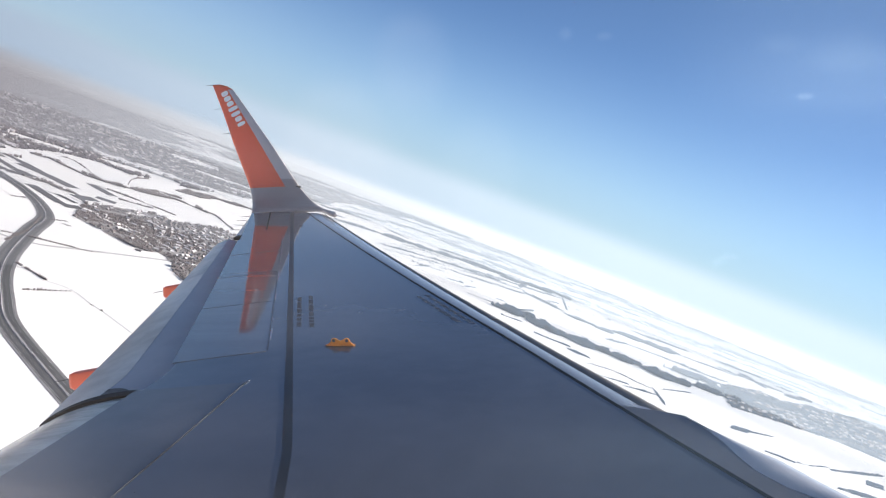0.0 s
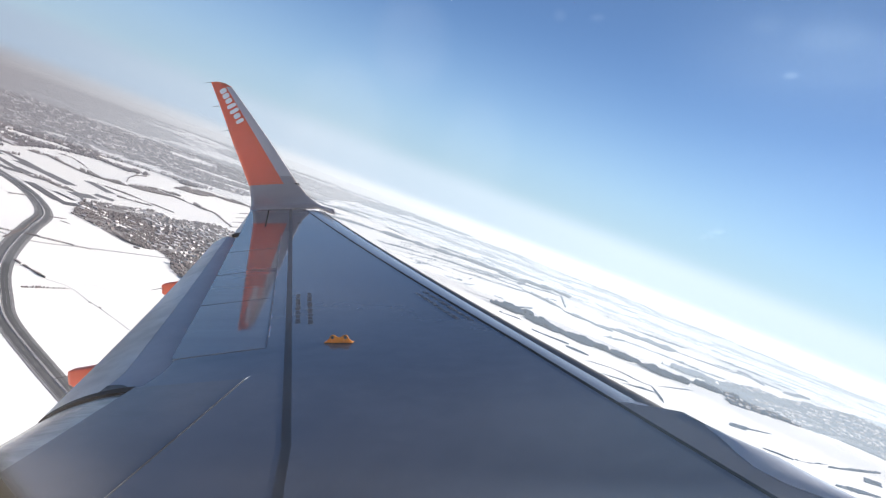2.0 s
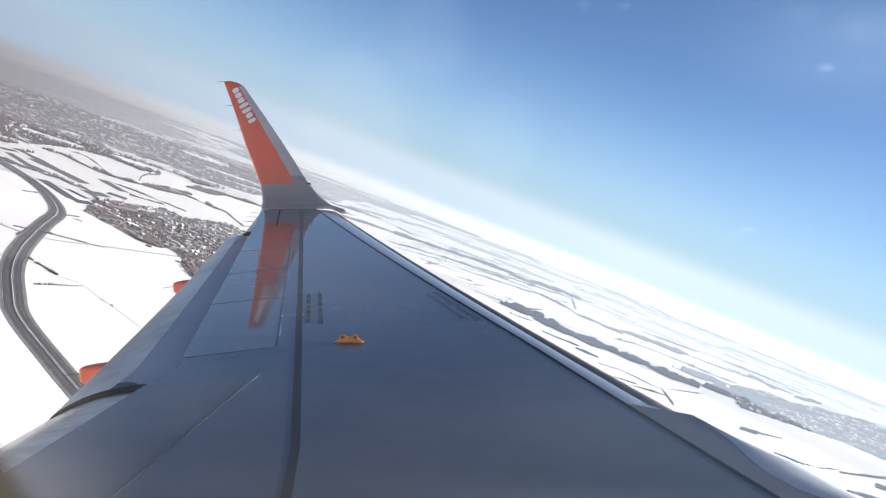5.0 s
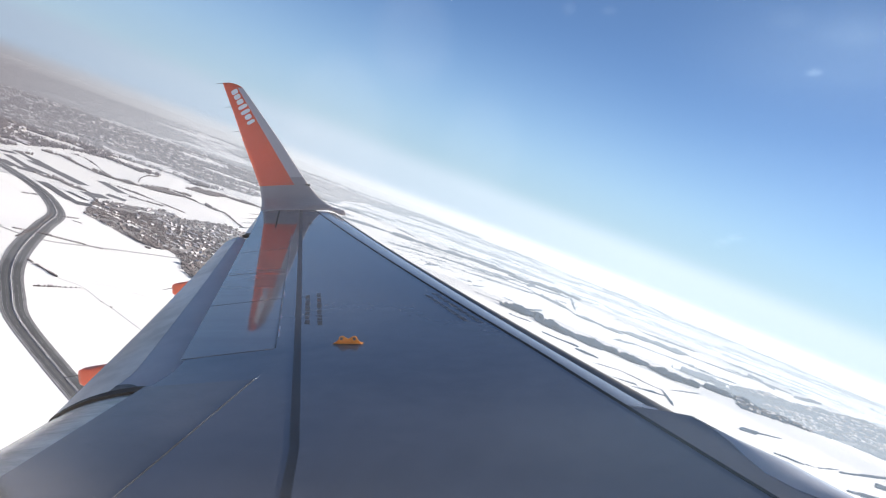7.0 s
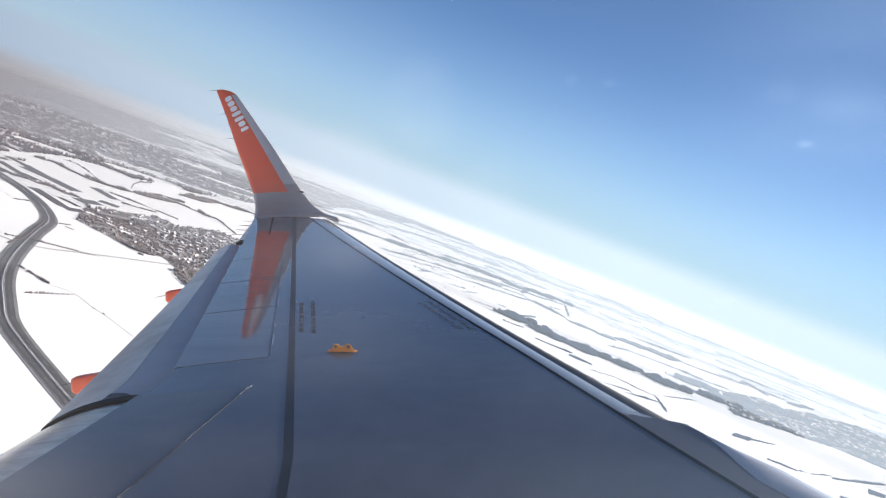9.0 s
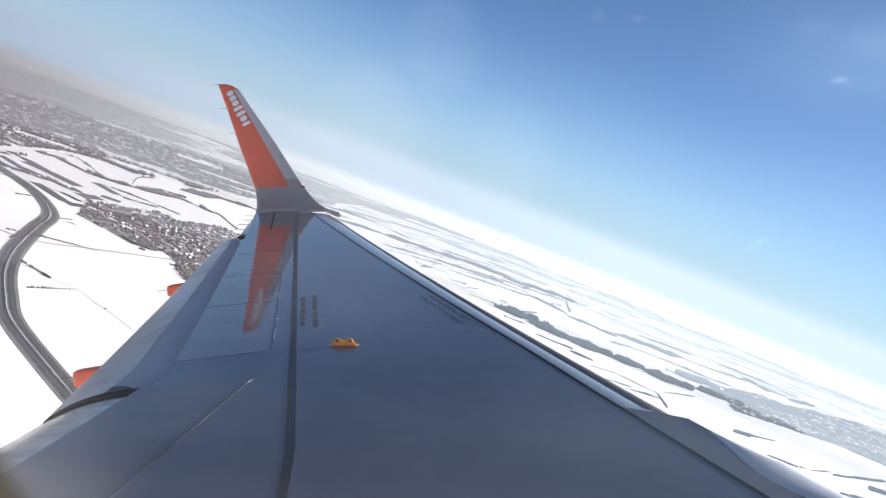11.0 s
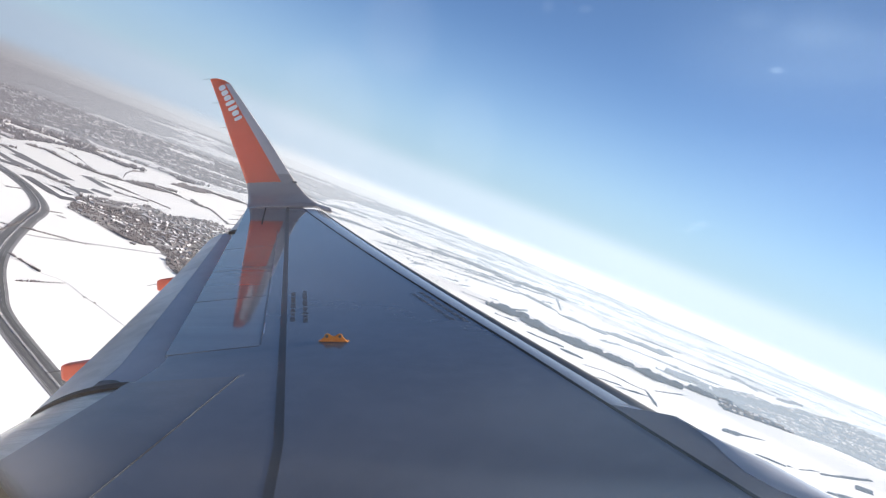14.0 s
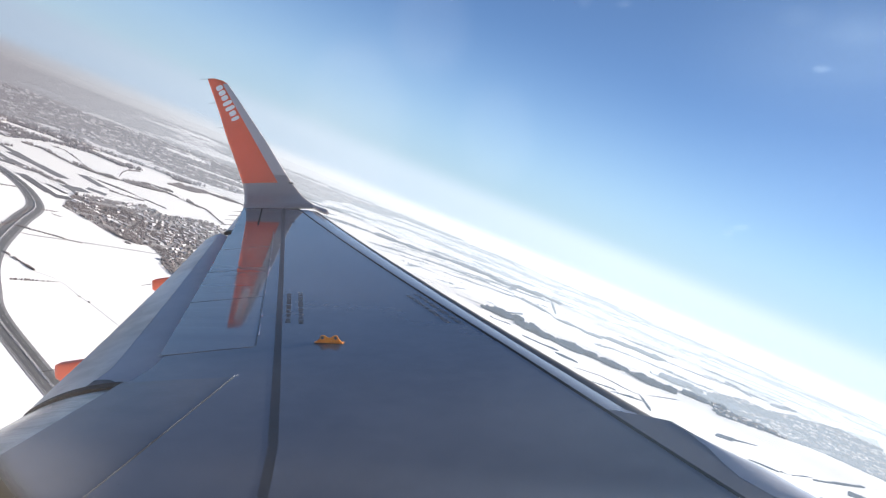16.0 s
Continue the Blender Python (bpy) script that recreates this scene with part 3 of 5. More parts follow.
# fuselage barrel, open where the sidewall stands
bm = bmesh.new()
NA = 40
xs = [-9.0, -7.0, -5.0, WX - 0.5, WX + 0.5, 0.0, 2.0, 5.0]
hull_rings = [[bm.verts.new((x, 1.975 * math.cos(6.2832 * k / NA), -0.55 + 2.07 * math.sin(6.2832 * k / NA))) for k in range(NA)] for x in xs]
for i in range(len(xs) - 1):
    for k in range(NA):
        zc = -0.55 + 2.07 * math.sin(6.2832 * (k + 0.5) / NA)
        if xs[i] == WX - 0.5 and math.cos(6.2832 * (k + 0.5) / NA) > 0 and -0.65 < zc < 0.85:
            continue
        bm.faces.new([hull_rings[i][k], hull_rings[i + 1][k], hull_rings[i + 1][(k + 1) % NA], hull_rings[i][(k + 1) % NA]]).smooth = True
for ring in (hull_rings[0], hull_rings[-1][::-1]):
    bm.faces.new(ring)
part("fuselage", bm, M_HULL, airliner, "white painted fuselage skin")

# =====================================================================
# the plain below: snow, a curving dual carriageway, hedges, woods, villages
# =====================================================================
R_GROUND = 4880.0


def value_noise(x, y, size, seed=0):
    """Smooth noise from 0 to 1 on arrays."""
    x, y = np.asarray(x) / size + 1000.0 + 37.1 * seed, np.asarray(y) / size + 1000.0 + 11.7 * seed
    i, j = np.floor(x).astype(np.int64), np.floor(y).astype(np.int64)
    u, v = x - i, y - j
    u, v = u * u * (3 - 2 * u), v * v * (3 - 2 * v)

    def h(a, b):
        q = np.sin(a * 127.1 + b * 311.7 + seed * 17.3) * 43758.5453
        return q - np.floor(q)
    return (h(i, j) * (1 - u) + h(i + 1, j) * u) * (1 - v) + (h(i, j + 1) * (1 - u) + h(i + 1, j + 1) * u) * v


def mesh_of(name, verts, faces, materials, face_mat=None, smooth=False):
    """A mesh from arrays: verts (n, 3), triangles (m, 3)."""
    me = bpy.data.meshes.new(name)
    me.vertices.add(len(verts))
    me.vertices.foreach_set("co", np.ascontiguousarray(verts, np.float32).ravel())
    me.loops.add(faces.size)
    me.loops.foreach_set("vertex_index", np.ascontiguousarray(faces, np.int32).ravel())
    me.polygons.add(len(faces))
    me.polygons.foreach_set("loop_start", np.arange(0, faces.size, 3, dtype=np.int32))
    for m in materials:
        me.materials.append(m)
    if face_mat is not None:
        me.polygons.foreach_set("material_index", np.ascontiguousarray(face_mat, np.int32))
    me.update(calc_edges=True)
    me.validate()
    return new(name, me)


# snow
m_snow = bpy.data.materials.new("field_snow")
m_snow.use_nodes = True
nt = m_snow.node_tree
b = nt.nodes["Principled BSDF"]
b.inputs["Roughness"].default_value = 0.7
co = nt.nodes.new("ShaderNodeTexCoord")


def tex(kind, scale, detail=4.0, stretch=None, rot=0.0):
    t = nt.nodes.new(kind)
    t.inputs["Scale"].default_value = scale
    if kind == "ShaderNodeTexNoise":
        t.inputs["Detail"].default_value = detail
    mp = nt.nodes.new("ShaderNodeMapping")
    mp.inputs["Scale"].default_value = stretch or (1, 1, 1)
    mp.inputs["Rotation"].default_value = (0, 0, rot)
    nt.links.new(co.outputs["Object"], mp.inputs[0])
    nt.links.new(mp.outputs[0], t.inputs[0])
    return t


def ramp(src, a, c0, bb, c1):
    r = nt.nodes.new("ShaderNodeValToRGB")
    e = r.color_ramp.elements
    e[0].position, e[0].color, e[1].position, e[1].color = a, (*c0, 1), bb, (*c1, 1)
    nt.links.new(src, r.inputs[0])
    return r.outputs[0]


def mult(a, bcol):
    q = nt.nodes.new("ShaderNodeMix")
    q.data_type, q.blend_type = 'RGBA', 'MULTIPLY'
    q.inputs[0].default_value = 1.0
    nt.links.new(a, q.inputs[6])
    nt.links.new(bcol, q.inputs[7])
    return q.outputs[2]


plots = tex("ShaderNodeTexVoronoi", 0.0042, stretch=(1, 0.45, 1), rot=0.5)
drift = tex("ShaderNodeTexNoise", 0.012, 6.0)
stub = tex("ShaderNodeTexNoise", 0.0016, 7.0, stretch=(1.0, 2.6, 1), rot=0.35)
grain = tex("ShaderNodeTexNoise", 0.35, 5.0, stretch=(1, 0.12, 1), rot=0.9)
col = mult(ramp(plots.outputs["Color"], 0.2, (0.85, 0.83, 0.81), 0.8, (0.885, 0.85, 0.81)), ramp(drift.outputs[0], 0.3, (0.93, 0.94, 0.96), 0.6, (1, 1, 1)))
col = mult(col, ramp(stub.outputs[0], 0.60, (1, 1, 1), 0.72, (0.86, 0.87, 0.89)))
col = mult(col, ramp(grain.outputs[0], 0.3, (0.96, 0.96, 0.97), 0.6, (1, 1, 1)))
nt.links.new(col, b.inputs["Base Color"])

bm = bmesh.new()
bmesh.ops.create_circle(bm, cap_ends=True, cap_tris=True, segments=128, radius=R_GROUND)
ground = part("ground", bm, m_snow, None)
tagged(ground, "snow-covered open farmland plain", "ground", kind="structure")

M_ASPHALT = mat("wet_asphalt", (0.085, 0.085, 0.09), 0.7, 0, 0.35, 0.05, 1.2)
M_VERGE = mat("ploughed_verge", (0.26, 0.25, 0.26), 0.9, 0, 0.45, 0.08, 0.9)
M_SALT = mat("salted_asphalt", (0.14, 0.137, 0.137), 0.8, 0, 0.5, 0.06, 0.8)
M_MARK = mat("road_line", (0.75, 0.75, 0.73), 0.6, 0, 0.2, 0.3, 3.0)
M_LANE = mat("farm_track", (0.42, 0.40, 0.40), 0.9, 0, 0.4, 0.06, 0.8)
M_RUT = mat("rutted_snow", (0.62, 0.61, 0.61), 0.8, 0, 0.3, 0.1, 1.0)
M_STONE = mat("concrete_bridge", (0.42, 0.41, 0.40), 0.85, 0, 0.3, 0.2, 2.0)


def spline(pts, step=8.0):
    """Catmull-Rom through the points, at an even step."""
    p = [Vector((2 * pts[0][0] - pts[1][0], 2 * pts[0][1] - pts[1][1]))] + [Vector(q) for q in pts] + [Vector((2 * pts[-1][0] - pts[-2][0], 2 * pts[-1][1] - pts[-2][1]))]
    out = []
    for i in range(1, len(p) - 2):
        n = max(2, int((p[i + 1] - p[i]).length / step))
        for k in range(n):
            t = k / n
            out.append(0.5 * (2 * p[i] + (p[i + 1] - p[i - 1]) * t + (2 * p[i - 1] - 5 * p[i] + 4 * p[i + 1] - p[i + 2]) * t * t + (3 * p[i] - p[i - 1] - 3 * p[i + 1] + p[i + 2]) * t ** 3))
    return out + [p[-2]]


def ribbon(name, line, off, width, z, material, parent=None, label="", dash=0, high=0.25):
    bm = bmesh.new()
    prev = None
    for k, q in enumerate(line):
        d = (line[min(k + 1, len(line) - 1)] - line[max(k - 1, 0)]).normalized()
        s = Vector((-d.y, d.x))
        vs = [bm.verts.new((*(q + s * (off + o)), zz)) for o, zz in ((-width / 2, z - high), (-width / 2, z), (width / 2, z), (width / 2, z - high))]
        if prev and not (dash and (k // dash) % 2):
            for i in range(3):
                bm.faces.new([prev[i], vs[i], vs[i + 1], prev[i + 1]])
        prev = vs
    loose = [v for v in bm.verts if not v.link_faces]
    bmesh.ops.delete(bm, geom=loose, context='VERTS')
    return part(name, bm, material, parent, label)


ROAD = spline([(-2150, 1830), (-1600, 1640), (-1250, 1480), (-991, 1362), (-884, 1310), (-808, 1256), (-735, 1178), (-690, 1085), (-648, 999), (-606, 920),
               (-560, 848), (-508, 783), (-458, 728), (-366, 661), (-260, 590), (-100, 480), (120, 330), (420, 160), (800, -40)])
road = ribbon("road", ROAD, 0, 28, 0.35, M_VERGE, None, "", 0, 0.5)
tagged(road, "curving dual carriageway cleared of snow", "road", kind="structure")
ribbon("median", ROAD, 0, 0.8, 0.56, m_snow, road, "snowy median strip")
for o in (-6.2, 6.2):
    ribbon("carriageway", ROAD, o, 9.6, 0.5, M_ASPHALT, road, "dark wet carriageway")
    ribbon("edge_line", ROAD, o - 4.2, 0.15, 0.54, M_MARK, road)
    ribbon("edge_line", ROAD, o + 4.2, 0.15, 0.54, M_MARK, road)
    ribbon("lane_line", ROAD, o, 0.10, 0.54, M_MARK, road, "", 1)
    ribbon("salt_streak", ROAD, o + 1.6, 1.3, 0.52, M_SALT, road, "pale salt-stained wheel track")
bm = bmesh.new()
for side in (-0.8, 0.8):
    for a, b2 in zip(ROAD[::2], ROAD[2::2]):
        d = (b2 - a).normalized()
        s = Vector((-d.y, d.x)) * side
        v = [bm.verts.new((*(a + s), 0.9)), bm.verts.new((*(b2 + s), 0.9)), bm.verts.new((*(b2 + s), 1.3)), bm.verts.new((*(a + s), 1.3))]
        bm.faces.new(v)
part("guard_rail", bm, M_METAL, road, "steel guard rail")

LANE = spline([(-1500, 620), (-1000, 900), (-720, 985), (-643, 1010), (-594, 1102), (-480, 1330)])
track = ribbon("farm_lane", LANE, 0, 4.5, 0.3, M_LANE)
tagged(track, "narrow snowy farm lane", "lane", kind="structure")
for pts in (((-527, 890), (-498, 896), (-457, 875), (-436, 867), (-382, 839)), ((-962, 1269), (-900, 1250), (-838, 1227))):
    rut = ribbon("field_track", spline(pts), 0, 1.5, 0.12, M_RUT, None, "", 0, 0.2)
    tagged(rut, "faint wheel track across the snow", "track", kind="structure")
bridge = ribbon("bridge", LANE[70:79], 0, 8, 6.4, M_STONE, None, "", 0, 1.4)
tagged(bridge, "low concrete bridge over the carriageway", "bridge", kind="structure")

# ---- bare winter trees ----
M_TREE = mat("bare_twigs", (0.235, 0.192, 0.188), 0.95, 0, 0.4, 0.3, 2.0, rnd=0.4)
# blue of the distance haze is put into these twig colours
M_HAZED = mat("hazed_twigs", (0.047, 0.098, 0.189), 0.95, 0, 0.35, 0.3, 2.0, rnd=0.4)
M_FARHAZED = mat("far_hazed_twigs", (0.075, 0.125, 0.185), 0.95, 0, 0.3, 0.05, 1.0, rnd=0.35)

def tree_shape(seed):
    """A unit tree, 1 m high: a bunch of tapered, slightly spread limbs that rise from one foot."""
    r = np.random.RandomState(seed)
    vs, fs = [], []
    for k in range(7):
        a, q, w = r.uniform(0, 6.28), r.uniform(0.0, 0.26), r.uniform(0.07, 0.13)
        c = np.array((q * math.cos(a), q * math.sin(a), 0.0))
        ring = np.array([(math.cos(j * 2.094 + k) * w, math.sin(j * 2.094 + k) * w, r.uniform(0.12, 0.32)) for j in range(3)])
        vs.append(np.vstack([c + ring, [c * 1.5 + (0, 0, r.uniform(0.7, 1.0))], [c * 0.3]]))
        fs.append(np.array([(0, 1, 3), (1, 2, 3), (2, 0, 3), (1, 0, 4), (2, 1, 4), (0, 2, 4)]) + 5 * k)
    return np.vstack(vs), np.vstack(fs)


def planted(name, pts, heights, shapes, material, label, category, seed=1):
    """Many trees joined into one piece of stuff."""
    r = np.random.RandomState(seed)
    V, F, base = [], [], 0
    pts, heights = np.asarray(pts, float), np.asarray(heights, float)
    pick = r.randint(0, len(shapes), len(pts))
    for k, (v, f) in enumerate(shapes):
        sel = np.where(pick == k)[0]
        if not len(sel):
            continue
        a, w = r.uniform(0, 6.283, len(sel)), r.uniform(0.8, 1.35, len(sel))
        c, s = np.cos(a)[:, None], np.sin(a)[:, None]
        h = heights[sel][:, None]
        x, y, z = v[None, :, 0] * h * w[:, None], v[None, :, 1] * h * w[:, None], v[None, :, 2] * h
        V.append(np.stack([x * c - y * s + pts[sel, 0:1], x * s + y * c + pts[sel, 1:2], z - 0.1], 2).reshape(-1, 3))
        F.append((f[None] + (base + np.arange(len(sel)) * len(v))[:, None, None]).reshape(-1, 3))
        base += len(sel) * len(v)
    ob = mesh_of(name, np.vstack(V), np.vstack(F), [material])
    return tagged(ob, label, category, kind="stuff")


WISP = [tree_shape(80 + k) for k in range(6)]


def strip_points(rows, per, seed, gaps=0.30):
    """Points strewn in strips (x1, y1, x2, y2, width) with rounded ends, wavering edges and lengthwise gaps."""
    r = np.random.RandomState(seed)
    out = []
    for x1, y1, x2, y2, w in rows:
        ln = max(1.0, math.hypot(x2 - x1, y2 - y1))
        n = max(4, int(ln * w / per))
        t, o = r.uniform(0, 1, n), r.uniform(-1, 1, n)
        end = np.clip(np.minimum(t, 1 - t) * ln / (0.9 * w + 6), 0.05, 1) ** 0.8
        o *= end * (0.5 + 0.55 * value_noise(t * ln, np.full(n, x1 + y2), max(25.0, 0.5 * w), 3) + 0.35 * value_noise(t * ln, np.full(n, y1 - x2), 11.0, 4))
        nx, ny = -(y2 - y1) / ln, (x2 - x1) / ln
        x, y = x1 + t * (x2 - x1) + o * nx * w / 2, y1 + t * (y2 - y1) + o * ny * w / 2
        keep = value_noise(t * ln, o * w * 2.4, 46, 5) + 0.25 * value_noise(x, y, 9, 6) > gaps
        out.append(np.stack([x, y], 1)[keep])
    return np.vstack(out)


def litter(name, rows, material, label, z=0.3, step=5.0, worn=0.45, square=False):
    """Bare, wind-swept ground in strips, with wavering edges, all in one sheet."""
    V, F, base = [], [], 0
    for x1, y1, x2, y2, w in rows:
        ln = max(1.0, math.hypot(x2 - x1, y2 - y1))
        n, m = max(3, int(ln / step)), max(1, int(w / 12))
        t = np.linspace(0, 1, n + 1)
        end = np.ones(n + 1) if square else np.clip(np.minimum(t, 1 - t) * ln / (0.9 * w + 5), 0.04, 1) ** 0.8
        lo = -end * (1.0 - worn + worn * (value_noise(t * ln, np.full(n + 1, x1 - y2), max(22.0, 0.4 * w), 13) + 0.9 * value_noise(t * ln, np.full(n + 1, x2 - y2), 9.0, 14)))
        hi = end * (1.0 - worn + worn * (value_noise(t * ln, np.full(n + 1, y1 + x2), max(22.0, 0.4 * w), 23) + 0.9 * value_noise(t * ln, np.full(n + 1, x2 + y2), 9.0, 24)))
        q = np.linspace(0, 1, m + 1)
        o = (lo[:, None] * (1 - q) + hi[:, None] * q) * w / 2
        nx, ny = -(y2 - y1) / ln, (x2 - x1) / ln
        V.append(np.stack([x1 + t[:, None] * (x2 - x1) + o * nx, y1 + t[:, None] * (y2 - y1) + o * ny, np.full(o.shape, z + 0.02 * (len(V) % 9))], 2).reshape(-1, 3))
        k = (np.arange(n)[:, None] * (m + 1) + np.arange(m)[None]).ravel() + base
        F += [np.stack([k, k + m + 1, k + m + 2], 1), np.stack([k, k + m + 2, k + 1], 1)]
        base += (n + 1) * (m + 1)
    return tagged(mesh_of(name, np.vstack(V), np.vstack(F), [material]), label, "ground", kind="structure")


def spread(n, lo, hi, seed):
    return np.random.RandomState(seed).uniform(lo, hi, n)


def canopy(p, lo, hi, seed):
    """Heights that rise and fall in clumps."""
    swell = value_noise(p[:, 0], p[:, 1], 24, seed) ** 1.3
    return lo + (hi - lo) * (0.3 * spread(len(p), 0, 1, seed) + 0.8 * swell)


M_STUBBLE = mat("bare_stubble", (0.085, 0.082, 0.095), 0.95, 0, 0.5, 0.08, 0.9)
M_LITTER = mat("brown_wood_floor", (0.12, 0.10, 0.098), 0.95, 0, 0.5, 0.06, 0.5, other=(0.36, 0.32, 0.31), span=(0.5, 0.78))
# floor of the woods ahead, with haze blue mixed into its colour
M_COOL = mat("hazed_wood_floor", (0.05, 0.075, 0.11), 0.95, 0, 0.45, 0.035, 0.3, other=(0.26, 0.31, 0.38), stretch=(0.6, 1.6, 1), span=(0.50, 0.74))

# dark strips of bare land and railway between the snowy fields beside the road
LEFT_STRIPS = [(-1053, 1462, -982, 1428, 15), (-982, 1428, -939, 1425, 23), (-1092, 1533, -1041, 1523, 13), (-1041, 1523, -963, 1493, 19),
               (-963, 1493, -882, 1472, 25), (-1024, 1494, -930, 1485, 19), (-893, 1354, -795, 1305, 18), (-787, 1296, -771, 1332, 19),
               (-845, 1363, -796, 1353, 10), (-849, 1432, -774, 1364, 7), (-914, 1581, -840, 1549, 20), (-832, 1398, -817, 1450, 24),
               (-833, 1476, -797, 1489, 22), (-1020, 1398, -973, 1387, 22), (-973, 1387, -952, 1408, 21), (-1080, 1473, -1068, 1508, 15)]
litter("stubble_strip", [(*q[:4], 1.3 * q[4]) for q in LEFT_STRIPS], M_STUBBLE, "dark strips of bare stubble between snowy fields", 0.3, 5.0, 0.12, True)

# low hedges by the road and in the wide field
HEDGES = [(-585, 909, -529, 891, 5), (-516, 829, -494, 889, 2), (-457, 872, -453, 873, 2), (-440, 867, -438, 868, 2), (-830, 1217, -821, 1246, 5),
          (-695, 995, -672, 1023, 3), (-665, 1033, -588, 1092, 3), (-587, 1199, -577, 1202, 9), (-722, 1172, -711, 1202, 3),
          (-704, 1176, -691, 1182, 5), (-655, 978, -684, 1065, 6), (-685, 1067, -734, 1164, 3)]
p = strip_points(HEDGES, 2.2, 11, 0.20)
planted("hedge", p, canopy(p, 1.0, 4.2, 1), WISP, M_TREE, "bare brown hedgerows and roadside scrub in snow", "hedge")

# wooded belts between the fields, lines of trees along ditches, and the wood at the village's edge
LEFT_TREES = [(-947, 1401, -896, 1425, 22), (-895, 1415, -845, 1424, 26), (-1112, 1649, -1082, 1680, 26), (-1082, 1679, -1008, 1657, 12),
              (-1008, 1657, -938, 1662, 22), (-938, 1662, -896, 1700, 32), (-896, 1700, -829, 1811, 30), (-900, 1750, -874, 1808, 15),
              (-887, 1831, -831, 1843, 38), (-894, 1935, -839, 2065, 51), (-839, 2065, -768, 2122, 27), (-774, 1807, -737, 1794, 33),
              (-1084, 1511, -1067, 1560, 6)]
LEFT_LINES = [(-1115, 1764, -1093, 1783, 8), (-1093, 1784, -1022, 1735, 3), (-1022, 1735, -981, 1699, 2), (-901, 1592, -808, 1612, 6),
              (-808, 1612, -726, 1611, 5), (-822, 1541, -768, 1588, 9), (-888, 1806, -795, 1805, 7), (-795, 1804, -721, 1809, 9),
              (-722, 1809, -636, 1718, 5), (-921, 1746, -958, 1821, 2), (-957, 1818, -980, 1891, 3), (-980, 1889, -978, 1944, 9),
              (-814, 2126, -745, 2131, 20)]
VILLAGE_EDGE = [(-736, 1254, -672, 1239, 5), (-672, 1239, -604, 1215, 7), (-603, 1215, -567, 1244, 30), (-571, 1251, -537, 1246, 34),
                (-517, 1197, -460, 1135, 16), (-536, 1255, -484, 1203, 9), (-793, 1366, -777, 1446, 3)]
litter("wood_floor", LEFT_TREES + VILLAGE_EDGE, M_LITTER, "brown litter under the bare belts of trees")
p = strip_points(LEFT_TREES + VILLAGE_EDGE, 11, 12, 0.26)
planted("woodland", p, canopy(p, 2.5, 9, 2), WISP, M_TREE, "bare brown winter woodland strips", "woodland")
litter("ditch_bank", LEFT_LINES, M_LITTER, "brown banks along ditches and the railway", 0.3, 5.0, 0.3, True)
p = strip_points(LEFT_LINES, 4, 19, 0.25)
planted("tree_line", p, canopy(p, 1.2, 5.5, 20), WISP, M_TREE, "bare trees in lines along ditches", "trees")

# woods of the plain ahead, nearest first
NEAR = [(-40, 2153, 83, 2193, 156), (66, 2192, 148, 2076, 147), (148, 2115, 291, 2104, 132), (283, 2104, 388, 2131, 143),
        (371, 2120, 513, 2091, 132), (474, 2285, 651, 2331, 54), (523, 2141, 729, 2279, 75), (175, 1926, 233, 1922, 27), (87, 1971, 184, 1969, 10),
        (-5, 2047, 54, 2062, 8), (546, 1755, 596, 1799, 28), (586, 1785, 670, 1854, 4), (24, 2224, 81, 2368, 8), (591, 1648, 657, 1653, 5),
        (755, 1727, 951, 1919, 7), (694, 1681, 766, 1759, 2), (837, 1732, 892, 1782, 24), (714, 1571, 828, 1632, 14)]
NEAR_LINES = [(215, 1836, 287, 1879, 6), (287, 1879, 353, 1846, 8), (353, 1846, 387, 1848, 8), (223, 1744, 318, 1779, 6), (294, 1737, 386, 1791, 11),
              (383, 1871, 389, 1708, 7), (391, 1869, 516, 2024, 3), (661, 1663, 691, 1683, 3), (-118, 2185, -43, 2201, 9), (-37, 2312, -3, 2309, 17),
              (-144, 2268, -105, 2369, 5), (127, 2765, 165, 2804, 10), (590, 2709, 806, 2753, 13), (969, 2741, 1112, 2894, 36),
              (1089, 2999, 1115, 3034, 18), (848, 2884, 887, 2834, 43), (886, 2834, 902, 2734, 32)]
NEAR = [(*q[:4], 1.6 * q[4]) for q in NEAR]
litter("wood_floor", [(*q[:4], 0.66 * q[4]) for q in NEAR], M_COOL, "litter under grey winter woods, tinted haze blue", 0.3, 4.0, 0.62)
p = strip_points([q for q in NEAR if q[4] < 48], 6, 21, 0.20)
planted("copse", p, canopy(p, 1.5, 5.5, 22), WISP, M_HAZED, "low grey copses and thickets in the snow", "copse")
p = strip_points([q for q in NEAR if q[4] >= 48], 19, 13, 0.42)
planted("woodland", p, canopy(p, 3, 17, 3), WISP, M_HAZED, "grey winter woods across the fields", "woodland")
litter("ditch_bank", [(*q[:4], 0.7 * q[4]) for q in NEAR_LINES], M_COOL, "banks along lanes and ditches, tinted haze blue", 0.3, 4.0, 0.6)
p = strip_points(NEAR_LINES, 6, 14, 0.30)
planted("tree_line", p, canopy(p, 1.2, 5.5, 5), WISP, M_HAZED, "bare trees in lines along lanes and ditches", "trees")
